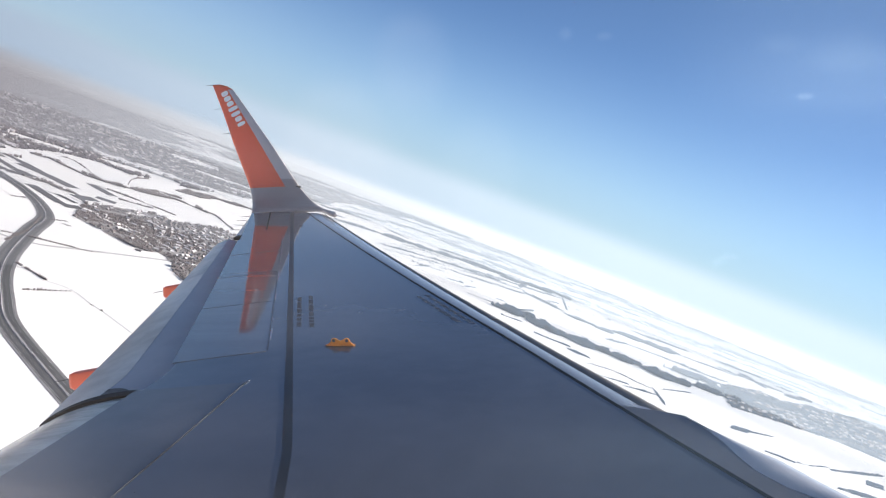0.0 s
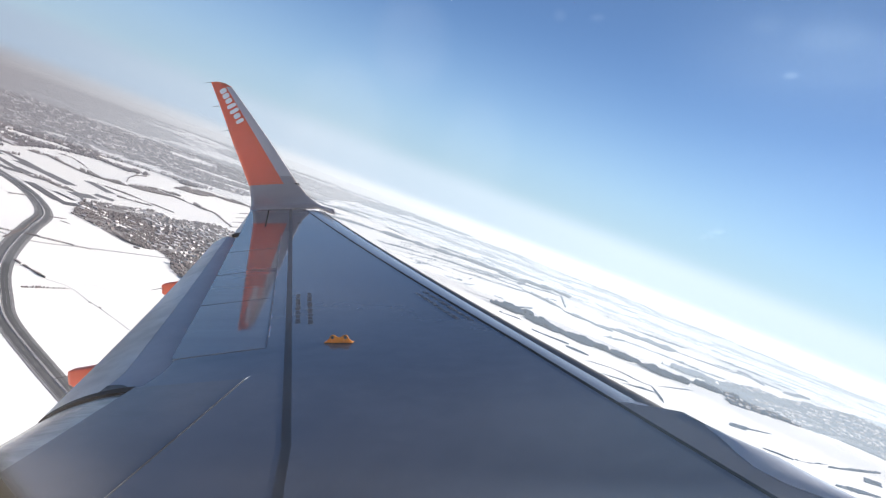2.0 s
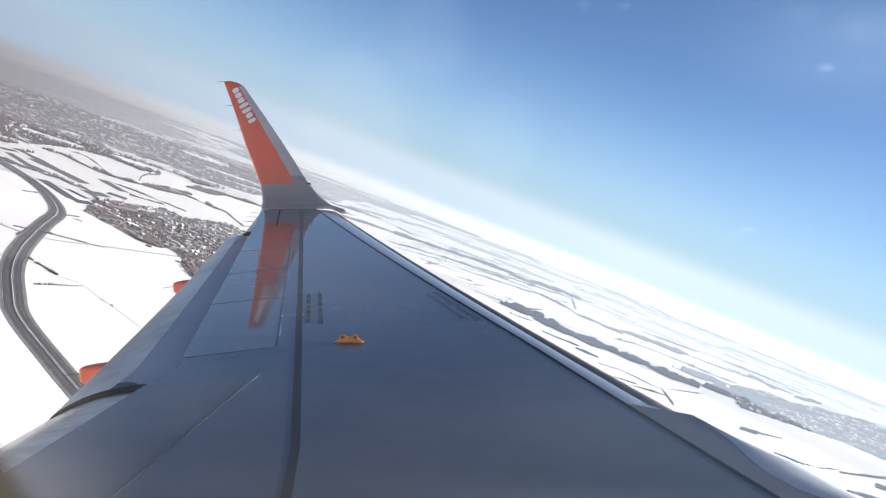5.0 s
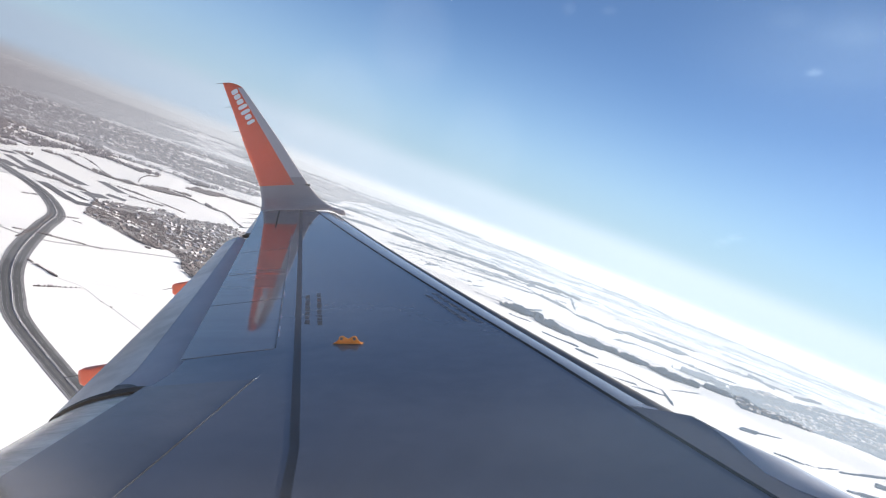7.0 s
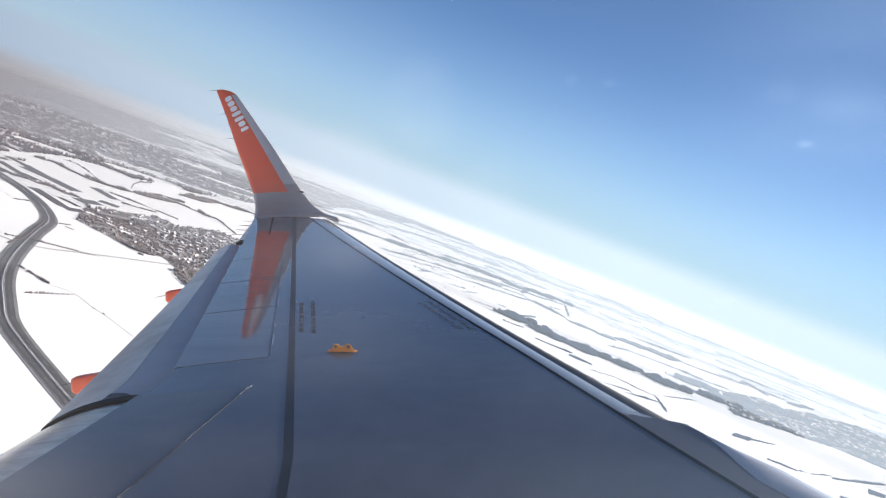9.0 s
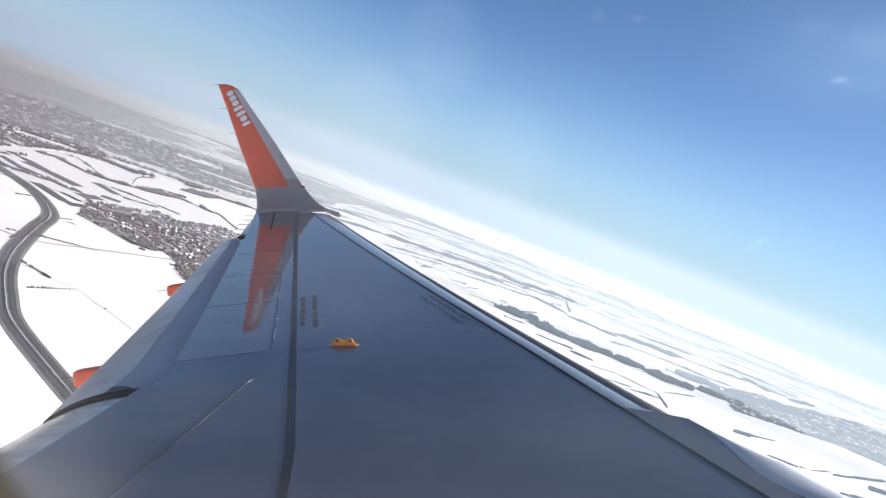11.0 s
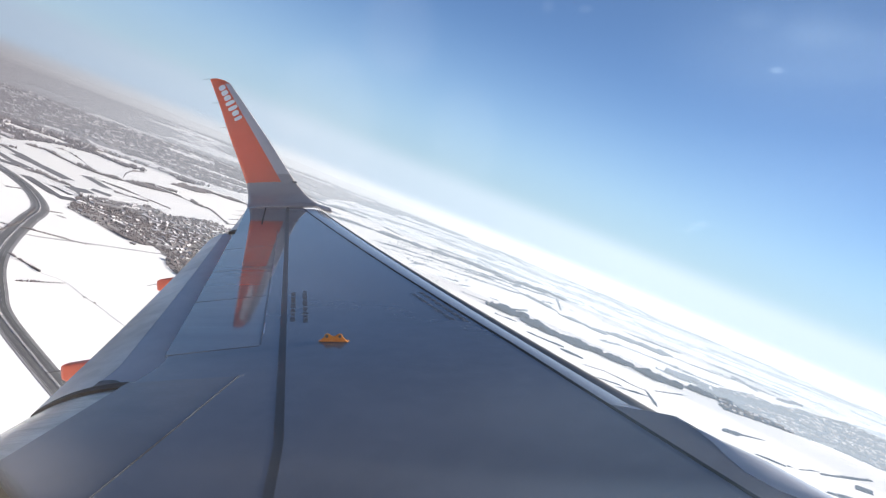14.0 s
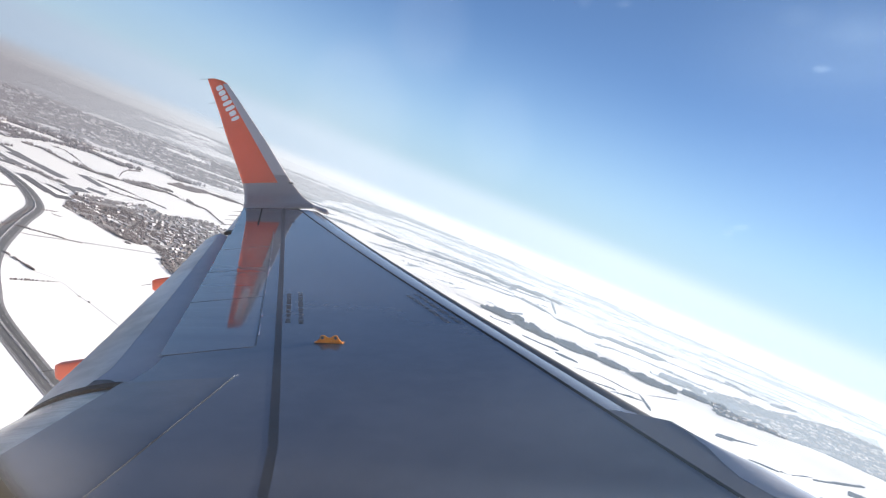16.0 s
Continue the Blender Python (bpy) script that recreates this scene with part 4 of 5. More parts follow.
MID_WOODS = [(184, 2595, 272, 2585, 54), (272, 2600, 346, 2560, 139), (353, 2635, 477, 2688, 150), (453, 2656, 592, 2726, 117),
             (304, 2372, 383, 2452, 10), (187, 3033, 196, 2712, 4), (31, 2761, 185, 2641, 21), (20, 2838, 39, 3018, 10), (35, 3023, 163, 3155, 104),
             (162, 3178, 219, 3073, 60), (-247, 2949, -142, 3055, 61), (-185, 3012, -47, 3039, 190), (-65, 2958, 35, 3022, 86),
             (-165, 3329, 115, 3340, 79), (-508, 2769, -416, 2864, 73), (-416, 2864, -330, 2887, 134), (-330, 2887, -229, 2989, 76),
             (348, 3278, 392, 3211, 110), (363, 3144, 445, 3259, 22)]
MID_LINES = [(-207, 2631, -93, 2734, 12), (-93, 2734, 42, 2792, 16), (-196, 2541, -44, 2624, 13), (-44, 2624, 25, 2675, 12),
             (-437, 2498, -314, 2656, 10), (-314, 2657, -54, 2787, 24), (-296, 2321, -267, 2425, 10), (-267, 2425, -222, 2441, 18),
             (-204, 2314, -145, 2354, 14), (-195, 2203, -188, 2215, 26), (222, 3129, 307, 3177, 21), (434, 3551, 558, 3534, 65),
             (442, 3228, 537, 3324, 17)]
MID_WOODS = [(*q[:4], 2.1 * q[4]) for q in MID_WOODS]
litter("wood_floor", MID_WOODS + MID_LINES, M_COOL, "litter under pale woods, tinted haze blue", 0.3, 9.0, 0.62)
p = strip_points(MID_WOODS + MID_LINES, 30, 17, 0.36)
planted("woodland", p, canopy(p, 2, 10, 18), WISP, M_FARHAZED, "pale winter woods beyond the near fields", "woodland")
FARW = [(-748, 2984, -703, 3182, 59), (-703, 3183, -593, 3258, 86), (-679, 2671, -515, 2800, 55), (-544, 3033, -438, 2977, 26),
        (-551, 3440, -406, 3556, 72), (-386, 3420, -237, 3534, 93), (-313, 3476, -103, 3567, 134), (-635, 4040, -283, 4321, 291),
        (-284, 4323, -139, 4410, 210), (-164, 4544, 182, 4642, 207), (-843, 2979, -810, 3127, 40), (-955, 3246, -847, 3629, 13),
        (543, 3379, 697, 3337, 99), (697, 3338, 773, 3414, 12), (750, 3293, 952, 3550, 21), (907, 3577, 1139, 3586, 173),
        (1140, 3587, 1383, 3707, 113), (1383, 3708, 1706, 3754, 209), (-776, 3575, -635, 4037, 100)]
FARW2 = [(373, 4065, 622, 4259, 150), (621, 4259, 733, 3970, 44), (182, 4642, 451, 4509, 151), (-848, 3631, -716, 3825, 49),
         (-132, 4283, 53, 3986, 45), (58, 3661, 255, 3758, 26), (857, 4560, 1168, 4478, 112), (168, 3549, 360, 3641, 23),
         (-621, 3384, -523, 3362, 45), (-773, 2985, -689, 3031, 18)]
hr = random.Random(31)
for k in range(270):         # copses, field hedges and ditches across the plots
    deg, d = hr.uniform(60, 107), 2300 + 2350 * hr.random() ** 0.8
    az, ln = radians(deg), hr.uniform(60, 420)
    hx, hy = d * math.cos(az), d * math.sin(az)
    dr = radians(hr.choice((deg - 62, deg - 66, deg - 72, deg - 56)) + hr.gauss(0, 5))
    FARW2.append((hx, hy, hx + ln * math.cos(dr), hy + ln * math.sin(dr), hr.choice((4, 5, 7, 10, 16, 30, 45)) * (d / 3600) ** 1.5))
# far floor is paled in its colour for the haze between
litter("wood_floor", FARW + FARW2, mat("far_hazed_floor", (0.13, 0.165, 0.21), 0.95, 0, 0.4, 0.02, 0.2, other=(0.34, 0.39, 0.45), span=(0.5, 0.8)), "litter under far woods, paled with haze colour", 0.3, 20.0)
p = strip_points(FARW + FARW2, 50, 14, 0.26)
planted("far_woodland", p, canopy(p, 2, 9, 4), WISP, M_FARHAZED, "woods far across the plain, haze put into their colour", "woodland")

# ---- villages ----
M_WALLS = mat("house_render", (0.32, 0.295, 0.285), 0.85, 0, 0.3, 0.2, 2.0, rnd=0.5)
M_ROOF = mat("snowy_roof", (0.60, 0.57, 0.58), 0.7, 0, 0.25, 0.4, 3.0)
M_TILE = mat("dark_tile_roof", (0.17, 0.135, 0.13), 0.8, 0, 0.3, 0.5, 4.0)

HOUSE_V = np.array([(-1, -1, 0), (1, -1, 0), (1, 1, 0), (-1, 1, 0), (-1, -1, 1), (1, -1, 1), (1, 1, 1), (-1, 1, 1), (-1, 0, 1.7), (1, 0, 1.7),
                    (-1.1, -1.15, 0.95), (1.1, -1.15, 0.95), (1.1, 0, 1.78), (-1.1, 0, 1.78), (1.1, 1.15, 0.95), (-1.1, 1.15, 0.95)], float)
HOUSE_F = np.array([(0, 1, 5), (0, 5, 4), (1, 2, 6), (1, 6, 5), (2, 3, 7), (2, 7, 6), (3, 0, 4), (3, 4, 7), (4, 8, 7), (5, 6, 9), (10, 11, 12), (10, 12, 13), (12, 14, 15), (12, 15, 13)])


def town(name, x, y, size, label, seed):
    r = np.random.RandomState(seed)
    n = len(x)
    a = 0.45 + r.choice([0, 1.571], n) + r.normal(0, 0.12, n)
    L, B, H = size * r.uniform(0.8, 1.6, n), size * r.uniform(0.6, 0.9, n), size * r.uniform(0.6, 1.0, n)
    v = HOUSE_V[None] * np.stack([L, B, H], 1)[:, None]
    c, s = np.cos(a)[:, None], np.sin(a)[:, None]
    V = np.stack([v[..., 0] * c - v[..., 1] * s + x[:, None], v[..., 0] * s + v[..., 1] * c + y[:, None], v[..., 2] - 0.05], 2).reshape(-1, 3)
    F = (HOUSE_F[None] + (np.arange(n) * 16)[:, None, None]).reshape(-1, 3)
    roof = np.where(r.uniform(0, 1, n) < 0.5, 1, 2)
    fm = np.where(np.arange(14)[None] >= 10, roof[:, None], 0).ravel()
    return tagged(mesh_of(name, V, F, [M_WALLS, M_ROOF, M_TILE], fm), label, "town", kind="stuff")


def in_fields(x, y, rows):
    hit = np.zeros(len(x), bool)
    for x1, y1, x2, y2, w in rows:
        dx, dy = x2 - x1, y2 - y1
        t = np.clip(((x - x1) * dx + (y - y1) * dy) / (dx * dx + dy * dy), 0, 1)
        hit |= np.hypot(x - x1 - t * dx, y - y1 - t * dy) < w / 2
    return hit


OPEN = [(-1254, 1810, -1181, 1866, 73), (-1590, 2772, -1434, 2837, 112), (-1463, 2478, -1406, 2527, 45), (-1475, 2935, -1404, 3067, 81),
        (-1391, 3068, -1235, 3214, 200), (-1553, 3550, -1532, 3737, 53), (-1771, 3455, -1700, 3575, 87), (-1700, 3575, -1625, 3670, 112),
        (-1085, 1963, -982, 2039, 91), (-1081, 2499, -958, 2564, 86), (-1254, 1707, -1257, 1761, 21), (-1168, 1582, -1152, 1616, 44),
        (-1234, 1732, -1214, 1739, 28), (-1500, 1994, -1452, 1954, 16), (-1614, 2698, -1576, 2704, 50), (-954, 2379, -894, 2452, 54),
        (-1489, 2723, -1408, 2745, 42)]


def built_up(x, y):
    """Noise level above which the town is built up; it opens out towards the plain."""
    return 0.20 + 0.27 * np.clip((122 - np.degrees(np.arctan2(y, x))) / 14, 0, 1)


def town_edge(x, y):
    """How far beyond the fields' edge a place lies, in metres."""
    az = np.degrees(np.arctan2(y, x))
    edge = np.interp(az, (100, 107, 110, 112, 114, 116, 118, 120, 122, 124, 126, 145), (4200, 2800, 2480, 2370, 2260, 2230, 2150, 2190, 2150, 2055, 1900, 1800))
    return np.hypot(x, y) - edge + 50 * (value_noise(x, y, 120, 19) - 0.5)


# the wide grey town beyond the fields
r = np.random.RandomState(7)
d, a = 1880 + 2850 * r.uniform(0, 1, 13000) ** 1.2, r.uniform(radians(98), radians(142), 13000)
x, y = d * np.cos(a), d * np.sin(a)
rows_ = value_noise(x * 0.9 + y * 0.42, (y * 0.9 - x * 0.42) * 2.6, 300, 8)
keep = ~in_fields(x, y, OPEN) & (rows_ > built_up(x, y)) & (town_edge(x, y) > 15)
town("town", x[keep], y[keep], 5.0, "distant grey town under snow", 9)
d, a = 1860 + 2900 * r.uniform(0, 1, 90000) ** 1.1, r.uniform(radians(97), radians(142), 90000)
x, y = d * np.cos(a), d * np.sin(a)
rows_ = value_noise(x * 0.9 + y * 0.42, (y * 0.9 - x * 0.42) * 2.6, 300, 8) + 0.6 * (value_noise(x, y * 0.6, 95, 9) - 0.42)
keep = ~in_fields(x, y, OPEN) & (rows_ > built_up(x, y) + 0.05) & (town_edge(x, y) > 0)
p = np.stack([x, y], 1)[keep]
planted("town_trees", p, spread(len(p), 5, 11, 6), WISP, mat("town_twigs", (0.137, 0.113, 0.126), 0.95, 0, 0.3, 0.05, 1.0, rnd=0.2), "bare trees among the distant town", "trees")


# trodden, cleared ground between the town's gardens
na, nd = 300, 260
aa, dd = np.radians(np.linspace(97, 142, na)), 1800 * (4780 / 1800) ** np.linspace(0, 1, nd)
A2, D2 = np.meshgrid(aa, dd, indexing="ij")
gx, gy = (D2 * np.cos(A2)).ravel(), (D2 * np.sin(A2)).ravel()
cx, cy = gx.reshape(na, nd)[:-1, :-1].ravel(), gy.reshape(na, nd)[:-1, :-1].ravel()
rows_ = value_noise(cx * 0.9 + cy * 0.42, (cy * 0.9 - cx * 0.42) * 2.6, 300, 8) + 0.25 * value_noise(cx, cy, 60, 9) + 0.3 * (value_noise(cx, cy, 25, 33) - 0.5)
keep = ~in_fields(cx, cy, OPEN) & (rows_ > built_up(cx, cy) + 0.02) & (town_edge(cx, cy) > 10)
k0 = (np.arange(na - 1)[:, None] * nd + np.arange(nd - 1)[None]).ravel()[keep]
yards = mesh_of("town_ground", np.stack([gx, gy, np.full(len(gx), 0.35)], 1), np.concatenate([np.stack([k0, k0 + 1, k0 + nd + 1], 1), np.stack([k0, k0 + nd + 1, k0 + nd], 1)]),
                [mat("trodden_town_snow", (0.275, 0.25, 0.268), 0.9, 0, 0.65, 0.02, 0.2)])
tagged(yards, "grey trodden snow and streets of the distant town", "ground", kind="structure")


# the village beside the fields: houses of their own
def house_mesh(kind):
    out = []
    for nm, fs, m in (("wall", HOUSE_F[:10], M_WALLS), ("roof", HOUSE_F[10:], M_TILE if kind == 2 else M_ROOF)):
        bm = bmesh.new()
        sc = ((3.4, 2.6, 2.3), (4.6, 2.7, 2.2), (3.2, 2.6, 2.4))[kind]
        vs = [bm.verts.new((q[0] * sc[0], q[1] * sc[1], q[2] * sc[2] - 0.05)) for q in HOUSE_V]
        for f in fs:
            bm.faces.new([vs[i] for i in f])
        bmesh.ops.delete(bm, geom=[v for v in bm.verts if not v.link_faces], context='VERTS')
        out.append((nm, bm, m))
    bm = bmesh.new()
    box(bm, 1.1, 1.6, 0.3, 0.8, 2.8, 5.0)
    out.append(("chimney", bm, M_WALLS))
    h = new("house")
    for nm, bm, m in out:
        part(nm, bm, m, h)
    return tagged(h, ("rendered house with snow-covered roof", "long rendered house under snow", "house with bare dark tile roof")[kind], "house", "village houses")


models = [house_mesh(k) for k in range(3)]
VILLAGE = ((-794, 1368), (-778, 1449), (-741, 1541), (-693, 1550), (-655, 1666), (-608, 1662), (-430, 1380), (-420, 1141), (-466, 1141), (-519, 1205), (-567, 1246), (-603, 1216), (-674, 1245), (-741, 1263))
HOMES = ((-738, 1490), (-693, 1550), (-655, 1666), (-607, 1672), (-481, 1301), (-532, 1272), (-621, 1345))


def inside(x, y, poly):
    hit = False
    for (x1, y1), (x2, y2) in zip(poly, poly[1:] + poly[:1]):
        if (y1 > y) != (y2 > y) and x < (x2 - x1) * (y - y1) / (y2 - y1) + x1:
            hit = not hit
    return hit


r = random.Random(3)
spots, garden = [], []
while len(spots) < 290:
    hx, hy = r.uniform(-800, -400), r.uniform(1140, 1705)
    homes = inside(hx, hy, HOMES)
    if not inside(hx, hy, VILLAGE) or (not homes and r.random() < 0.93) or any(abs(hx - a) < 9 and abs(hy - b) < 9 for a, b in spots):
        continue
    spots.append((hx, hy))
while len(garden) < 6500:
    hx, hy = r.uniform(-800, -400), r.uniform(1140, 1705)
    u, v = hx * 0.55 + hy * 0.83, hy * 0.55 - hx * 0.83
    if inside(hx, hy, VILLAGE) and value_noise(np.array([u]), np.array([v * 3.0]), 70, 12)[0] + 0.3 * r.random() > (0.62 if inside(hx, hy, HOMES) else 0.54):
        garden.append((hx, hy))
for k, (hx, hy) in enumerate(spots):
    m = pose(hx, hy, 0, 0, 0, 60 * noise.noise((hx / 110, hy / 110, 2.0)) + 90 * r.randint(0, 1) + r.gauss(0, 8))
    kind = r.choice((0, 1, 2, 2))
    if k < 3:
        models[k].matrix_world = m
    else:
        copy_thing(models[kind], m)
p = np.array(garden)
planted("village_trees", p, spread(len(p), 1.8, 4.6, 8), WISP, M_TREE, "bare garden trees among the houses", "trees")
VILLAGE_LANES = [(-628, 1333, -559, 1286, 7), (-730, 1324, -655, 1304, 11), (-686, 1336, -595, 1269, 7), (-674, 1442, -623, 1451, 14), (-746, 1437, -727, 1491, 11), (-658, 1519, -635, 1579, 9), (-607, 1563, -581, 1610, 26), (-522, 1220, -511, 1266, 8), (-659, 1321, -633, 1309, 23), (-769, 1338, -719, 1342, 12), (-624, 1416, -581, 1385, 7)]
for x1, y1, x2, y2, w in VILLAGE_LANES:
    line = [Vector((lerp(x1, x2, k / 8) + 5 * math.sin(k * 1.3 + x1), lerp(y1, y2, k / 8))) for k in range(9)]
    tagged(ribbon("snowy_plot", line, 0, w, 0.55, m_snow, None, "", 0, 0.3), "narrow snowy plot between gardens", "plot", kind="structure")
# the quarry mound beside the road, with scrub
M_EARTH = mat("frosty_earth", (0.42, 0.38, 0.35), 0.95, 0, 0.5, 0.06, 0.6)
bm = bmesh.new()
rings = []
for k, (rad, z) in enumerate(((62, -0.3), (48, 3.5), (36, 7.5), (24, 6.0), (12, 2.5))):
    rings.append([bm.verts.new((-547 + rad * (1 + 0.22 * noise.noise((q * 0.5, k * 0.6, 3.0))) * math.cos(6.2832 * q / 40),
                                595 + 0.85 * rad * (1 + 0.22 * noise.noise((q * 0.5, k * 0.6, 7.0))) * math.sin(6.2832 * q / 40), z + 1.6 * noise.noise((q * 0.9, k, 1.0)) * (k > 0))) for q in range(40)])
for a, b2 in zip(rings, rings[1:]):
    for q in range(40):
        bm.faces.new([a[q], a[(q + 1) % 40], b2[(q + 1) % 40], b2[q]])
bm.faces.new(rings[-1])
mound = part("quarry_mound", bm, M_EARTH, None)
bm = bmesh.new()
ring = []
for a, b2 in zip(VILLAGE, VILLAGE[1:] + VILLAGE[:1]):
    a, b2 = Vector(a), Vector(b2)
    ring += [bm.verts.new((*(a.lerp(b2, k / 6) + Vector((noise.noise((a.x, k * 0.7, 1.0)), noise.noise((a.y, k * 0.7, 5.0)))) * 12), 0.22)) for k in range(6)]
bmesh.ops.triangulate(bm, faces=[bm.faces.new(ring)])
tagged(part("village_ground", bm, mat("village_yards", (0.37, 0.34, 0.335), 0.9, 0, 0.72, 0.03, 0.2), None), "trodden snow and lanes under the village", "ground", kind="structure")
tagged(mound, "ringed earth mound of an old gravel pit under thin snow", "mound", kind="structure")
p = strip_points([(-600, 560, -500, 560, 60), (-600, 640, -490, 640, 50), (-600, 560, -590, 650, 40)], 14, 41, 0.4)
planted("scrub", p, spread(len(p), 2, 5, 42), WISP, M_TREE, "bare brown scrub round the pit", "scrub")


def poplar():
    t = new("poplar")
    bm = bmesh.new()
    rod(bm, (0, 0, 0), (0, 0, 15), 0.35, 6, 0.1)
    part("trunk", bm, M_TREE, t)
    bm = bmesh.new()
    pr = random.Random(2)
    for k in range(46):
        z = pr.uniform(2.5, 17)
        w = 1.7 * math.sin(math.pi * min(1, (z - 1) / 17.5)) ** 0.7
        a = pr.uniform(0, 6.28)
        c = Vector((w * math.cos(a) * pr.uniform(0.2, 1), w * math.sin(a) * pr.uniform(0.2, 1), z))
        rod(bm, c, c + Vector((pr.uniform(-0.3, 0.3), pr.uniform(-0.3, 0.3), pr.uniform(1.2, 2.4))), pr.uniform(0.25, 0.6), 4, 0.05)
    part("crown", bm, M_TREE, t)
    return tagged(t, "tall slim bare poplar in a row", "tree", "poplar row")


first = poplar()
first.matrix_world = pose(1165, 2912, 0)
for k in range(1, 12):
    copy_thing(first, pose(1165 + 11 * k, 2912 + 7.1 * k, 0, 0, 0, 40 * k))


# a village among the eastern woods
EAST = ((659, 2363), (811, 2550), (903, 2556), (1045, 2708), (1178, 2810), (1480, 3056), (1150, 2150), (1082, 2157), (941, 2176), (769, 2117), (618, 2051))
er = random.Random(15)
homes, trees_ = [], []
while len(homes) < 750 or len(trees_) < 13000:
    hx, hy = er.uniform(610, 1490), er.uniform(2040, 3060)
    if not inside(hx, hy, EAST):
        continue
    n = float(value_noise(np.array([hx * 0.7 + hy * 0.7]), np.array([(hy - hx) * 1.6]), 90, 24)[0])
    if len(homes) < 750 and n > 0.45:
        homes.append((hx, hy))
    elif n + 0.35 * er.random() > 0.42:
        trees_.append((hx, hy))
homes, trees_ = np.array(homes), np.array(trees_[:13000])
town("far_village", homes[:, 0], homes[:, 1], 5.0, "small snowy village among woods", 16)
planted("village_trees", trees_, spread(len(trees_), 4, 9, 26), WISP, M_HAZED, "bare trees round the far village", "trees")
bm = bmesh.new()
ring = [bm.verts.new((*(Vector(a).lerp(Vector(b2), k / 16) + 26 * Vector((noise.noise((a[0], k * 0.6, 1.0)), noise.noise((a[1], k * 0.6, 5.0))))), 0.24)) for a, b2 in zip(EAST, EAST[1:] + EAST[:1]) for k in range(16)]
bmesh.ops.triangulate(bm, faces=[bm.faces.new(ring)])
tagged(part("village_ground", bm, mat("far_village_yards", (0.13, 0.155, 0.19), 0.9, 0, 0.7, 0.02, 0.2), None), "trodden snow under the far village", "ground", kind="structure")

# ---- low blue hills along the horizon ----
# distance haze is put into the hills' pale colour
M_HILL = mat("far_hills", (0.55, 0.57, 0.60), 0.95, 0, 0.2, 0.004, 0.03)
hv, hf = [], []
for k in range(181):
    a = radians(40 + 0.6 * k)
    q = np.array([k * 30.0])
    h = 5 + 38 * float(value_noise(q, q * 0, 420, 21)[0]) ** 2 * (1 if 48 < 0.6 * k < 80 else 0.1) + 10 * float(value_noise(q, q * 0, 60, 22)[0])
    for d, z in ((4300, -2), (4520, 0.7 * h), (4700, h), (4790, -2)):
        hv.append((d * math.cos(a), d * math.sin(a), z))
for k in range(180):
    for j in range(3):
        a, b2 = 4 * k + j, 4 * k + 4 + j
        hf += [(a, b2, b2 + 1), (a, b2 + 1, a + 1)]
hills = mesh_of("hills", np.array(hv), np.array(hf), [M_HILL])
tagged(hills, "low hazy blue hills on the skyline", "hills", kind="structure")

# ---- haze over the horizon, with faint far hills ----


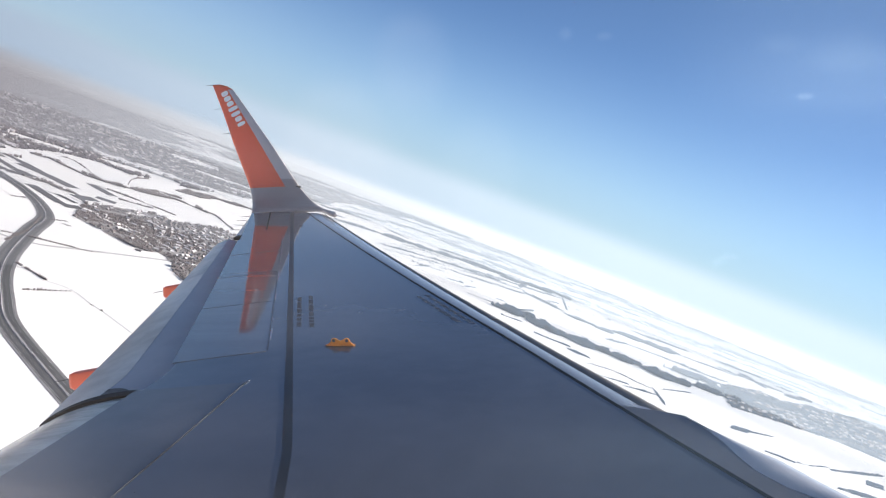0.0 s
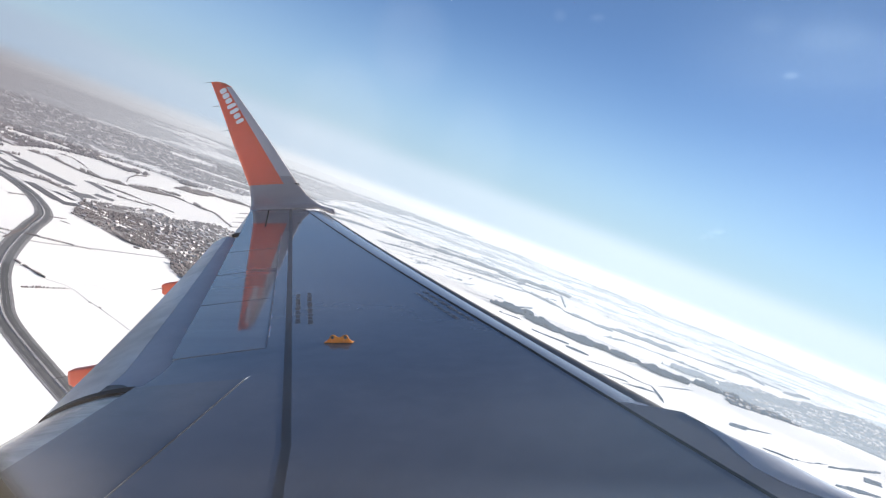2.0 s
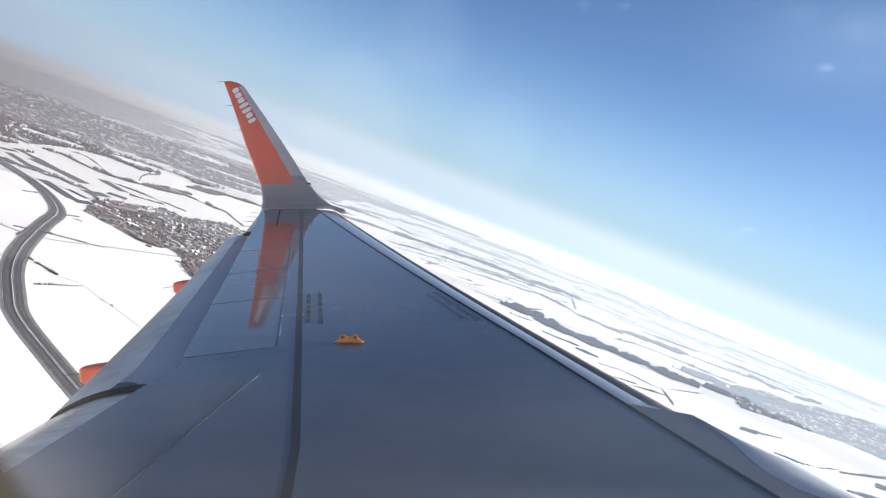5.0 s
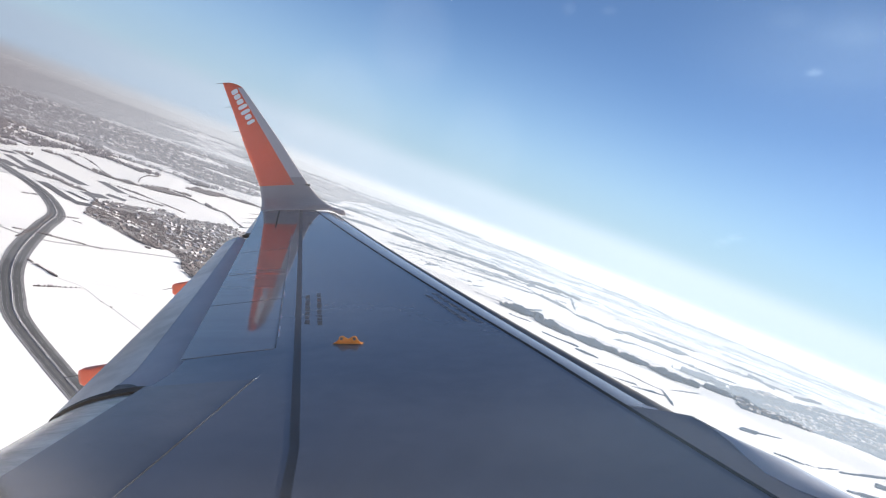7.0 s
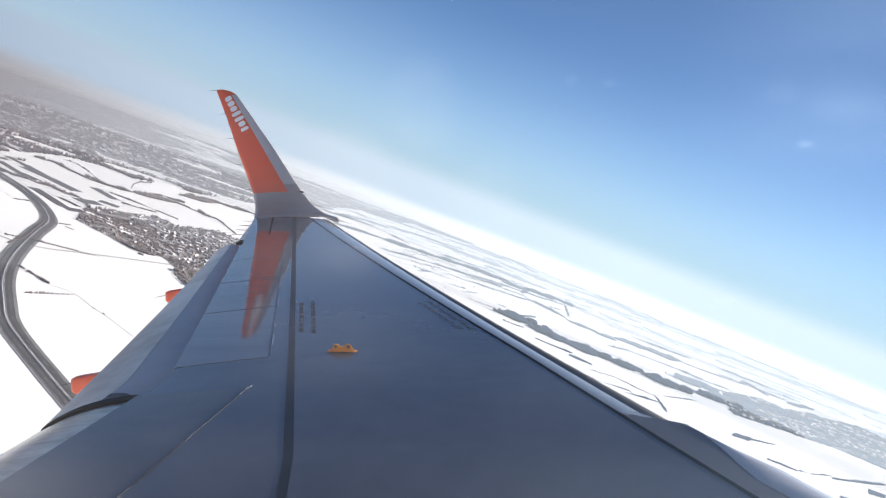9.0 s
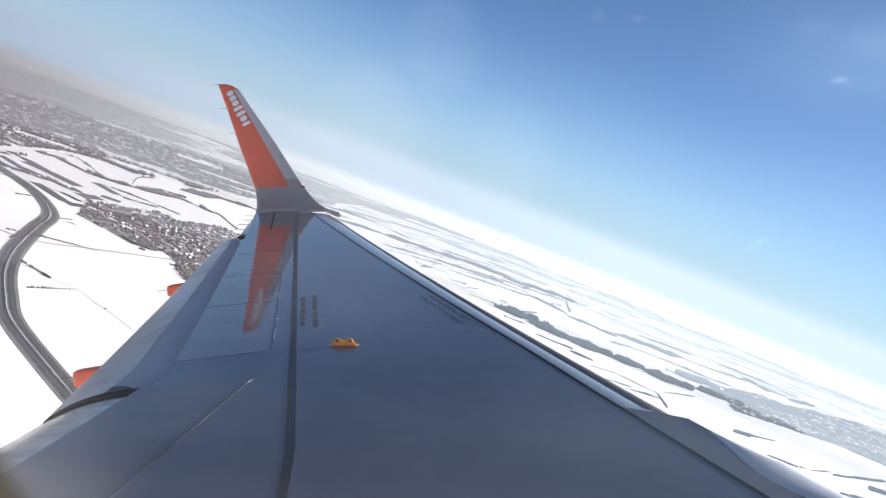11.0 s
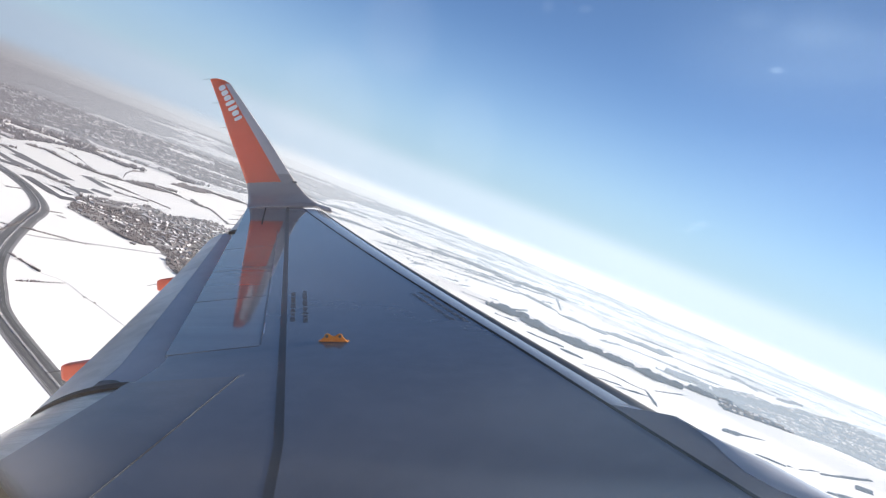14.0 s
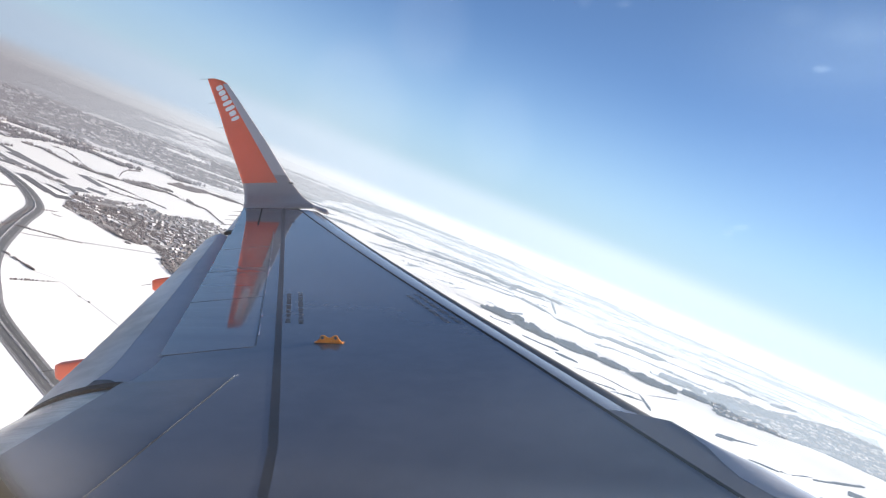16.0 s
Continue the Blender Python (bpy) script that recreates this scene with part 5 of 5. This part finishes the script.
# rings glow to stand in for sunlit haze, brighter towards the sun
def haze_material(name, z0, z1, cover, dull, bright, thin=0.0, away_gain=1.0):
    m = bpy.data.materials.new(name)
    m.use_nodes = True
    nt = m.node_tree
    nt.nodes.remove(nt.nodes["Principled BSDF"])
    co, sep, fade = nt.nodes.new("ShaderNodeTexCoord"), nt.nodes.new("ShaderNodeSeparateXYZ"), nt.nodes.new("ShaderNodeMapRange")
    nt.links.new(co.outputs["Object"], sep.inputs[0])
    fade.interpolation_type = 'SMOOTHERSTEP'
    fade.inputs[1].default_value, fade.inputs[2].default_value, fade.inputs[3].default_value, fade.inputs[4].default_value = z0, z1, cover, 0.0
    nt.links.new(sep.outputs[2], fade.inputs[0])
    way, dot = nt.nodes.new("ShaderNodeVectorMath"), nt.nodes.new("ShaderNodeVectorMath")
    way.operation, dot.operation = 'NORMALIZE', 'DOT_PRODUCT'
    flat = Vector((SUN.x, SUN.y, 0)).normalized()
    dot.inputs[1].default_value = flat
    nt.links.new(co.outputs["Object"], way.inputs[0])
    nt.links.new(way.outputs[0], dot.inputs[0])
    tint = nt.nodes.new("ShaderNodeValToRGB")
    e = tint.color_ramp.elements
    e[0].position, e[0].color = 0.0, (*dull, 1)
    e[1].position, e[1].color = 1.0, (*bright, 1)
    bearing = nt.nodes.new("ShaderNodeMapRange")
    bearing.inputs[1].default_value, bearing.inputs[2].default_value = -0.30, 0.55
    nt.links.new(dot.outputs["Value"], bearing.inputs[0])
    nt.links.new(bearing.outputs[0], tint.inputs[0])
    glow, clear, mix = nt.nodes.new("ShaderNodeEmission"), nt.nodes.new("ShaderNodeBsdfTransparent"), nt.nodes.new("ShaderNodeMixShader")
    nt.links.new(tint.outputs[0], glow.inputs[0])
    cover_out = fade.outputs[0]
    if thin:        # thins out upwards like the air itself
        fade.interpolation_type, fade.inputs[3].default_value = 'LINEAR', 1.0
        power, times = nt.nodes.new("ShaderNodeMath"), nt.nodes.new("ShaderNodeMath")
        power.operation, power.inputs[1].default_value = 'POWER', thin
        times.operation, times.inputs[1].default_value = 'MULTIPLY', cover
        nt.links.new(cover_out, power.inputs[0])
        nt.links.new(power.outputs[0], times.inputs[0])
        cover_out = times.outputs[0]
    if away_gain != 1.0:        # covers more on the bearing away from the sun, over the town
        thick, times = nt.nodes.new("ShaderNodeMapRange"), nt.nodes.new("ShaderNodeMath")
        thick.inputs[1].default_value, thick.inputs[2].default_value, thick.inputs[3].default_value, thick.inputs[4].default_value = 0.1, 0.5, away_gain, 1.0
        times.operation = 'MULTIPLY'
        nt.links.new(bearing.outputs[0], thick.inputs[0])
        nt.links.new(thick.outputs[0], times.inputs[0])
        nt.links.new(cover_out, times.inputs[1])
        cover_out = times.outputs[0]
    nt.links.new(cover_out, mix.inputs[0])
    nt.links.new(clear.outputs[0], mix.inputs[1])
    nt.links.new(glow.outputs[0], mix.inputs[2])
    nt.links.new(mix.outputs[0], nt.nodes["Material Output"].inputs[0])
    return m


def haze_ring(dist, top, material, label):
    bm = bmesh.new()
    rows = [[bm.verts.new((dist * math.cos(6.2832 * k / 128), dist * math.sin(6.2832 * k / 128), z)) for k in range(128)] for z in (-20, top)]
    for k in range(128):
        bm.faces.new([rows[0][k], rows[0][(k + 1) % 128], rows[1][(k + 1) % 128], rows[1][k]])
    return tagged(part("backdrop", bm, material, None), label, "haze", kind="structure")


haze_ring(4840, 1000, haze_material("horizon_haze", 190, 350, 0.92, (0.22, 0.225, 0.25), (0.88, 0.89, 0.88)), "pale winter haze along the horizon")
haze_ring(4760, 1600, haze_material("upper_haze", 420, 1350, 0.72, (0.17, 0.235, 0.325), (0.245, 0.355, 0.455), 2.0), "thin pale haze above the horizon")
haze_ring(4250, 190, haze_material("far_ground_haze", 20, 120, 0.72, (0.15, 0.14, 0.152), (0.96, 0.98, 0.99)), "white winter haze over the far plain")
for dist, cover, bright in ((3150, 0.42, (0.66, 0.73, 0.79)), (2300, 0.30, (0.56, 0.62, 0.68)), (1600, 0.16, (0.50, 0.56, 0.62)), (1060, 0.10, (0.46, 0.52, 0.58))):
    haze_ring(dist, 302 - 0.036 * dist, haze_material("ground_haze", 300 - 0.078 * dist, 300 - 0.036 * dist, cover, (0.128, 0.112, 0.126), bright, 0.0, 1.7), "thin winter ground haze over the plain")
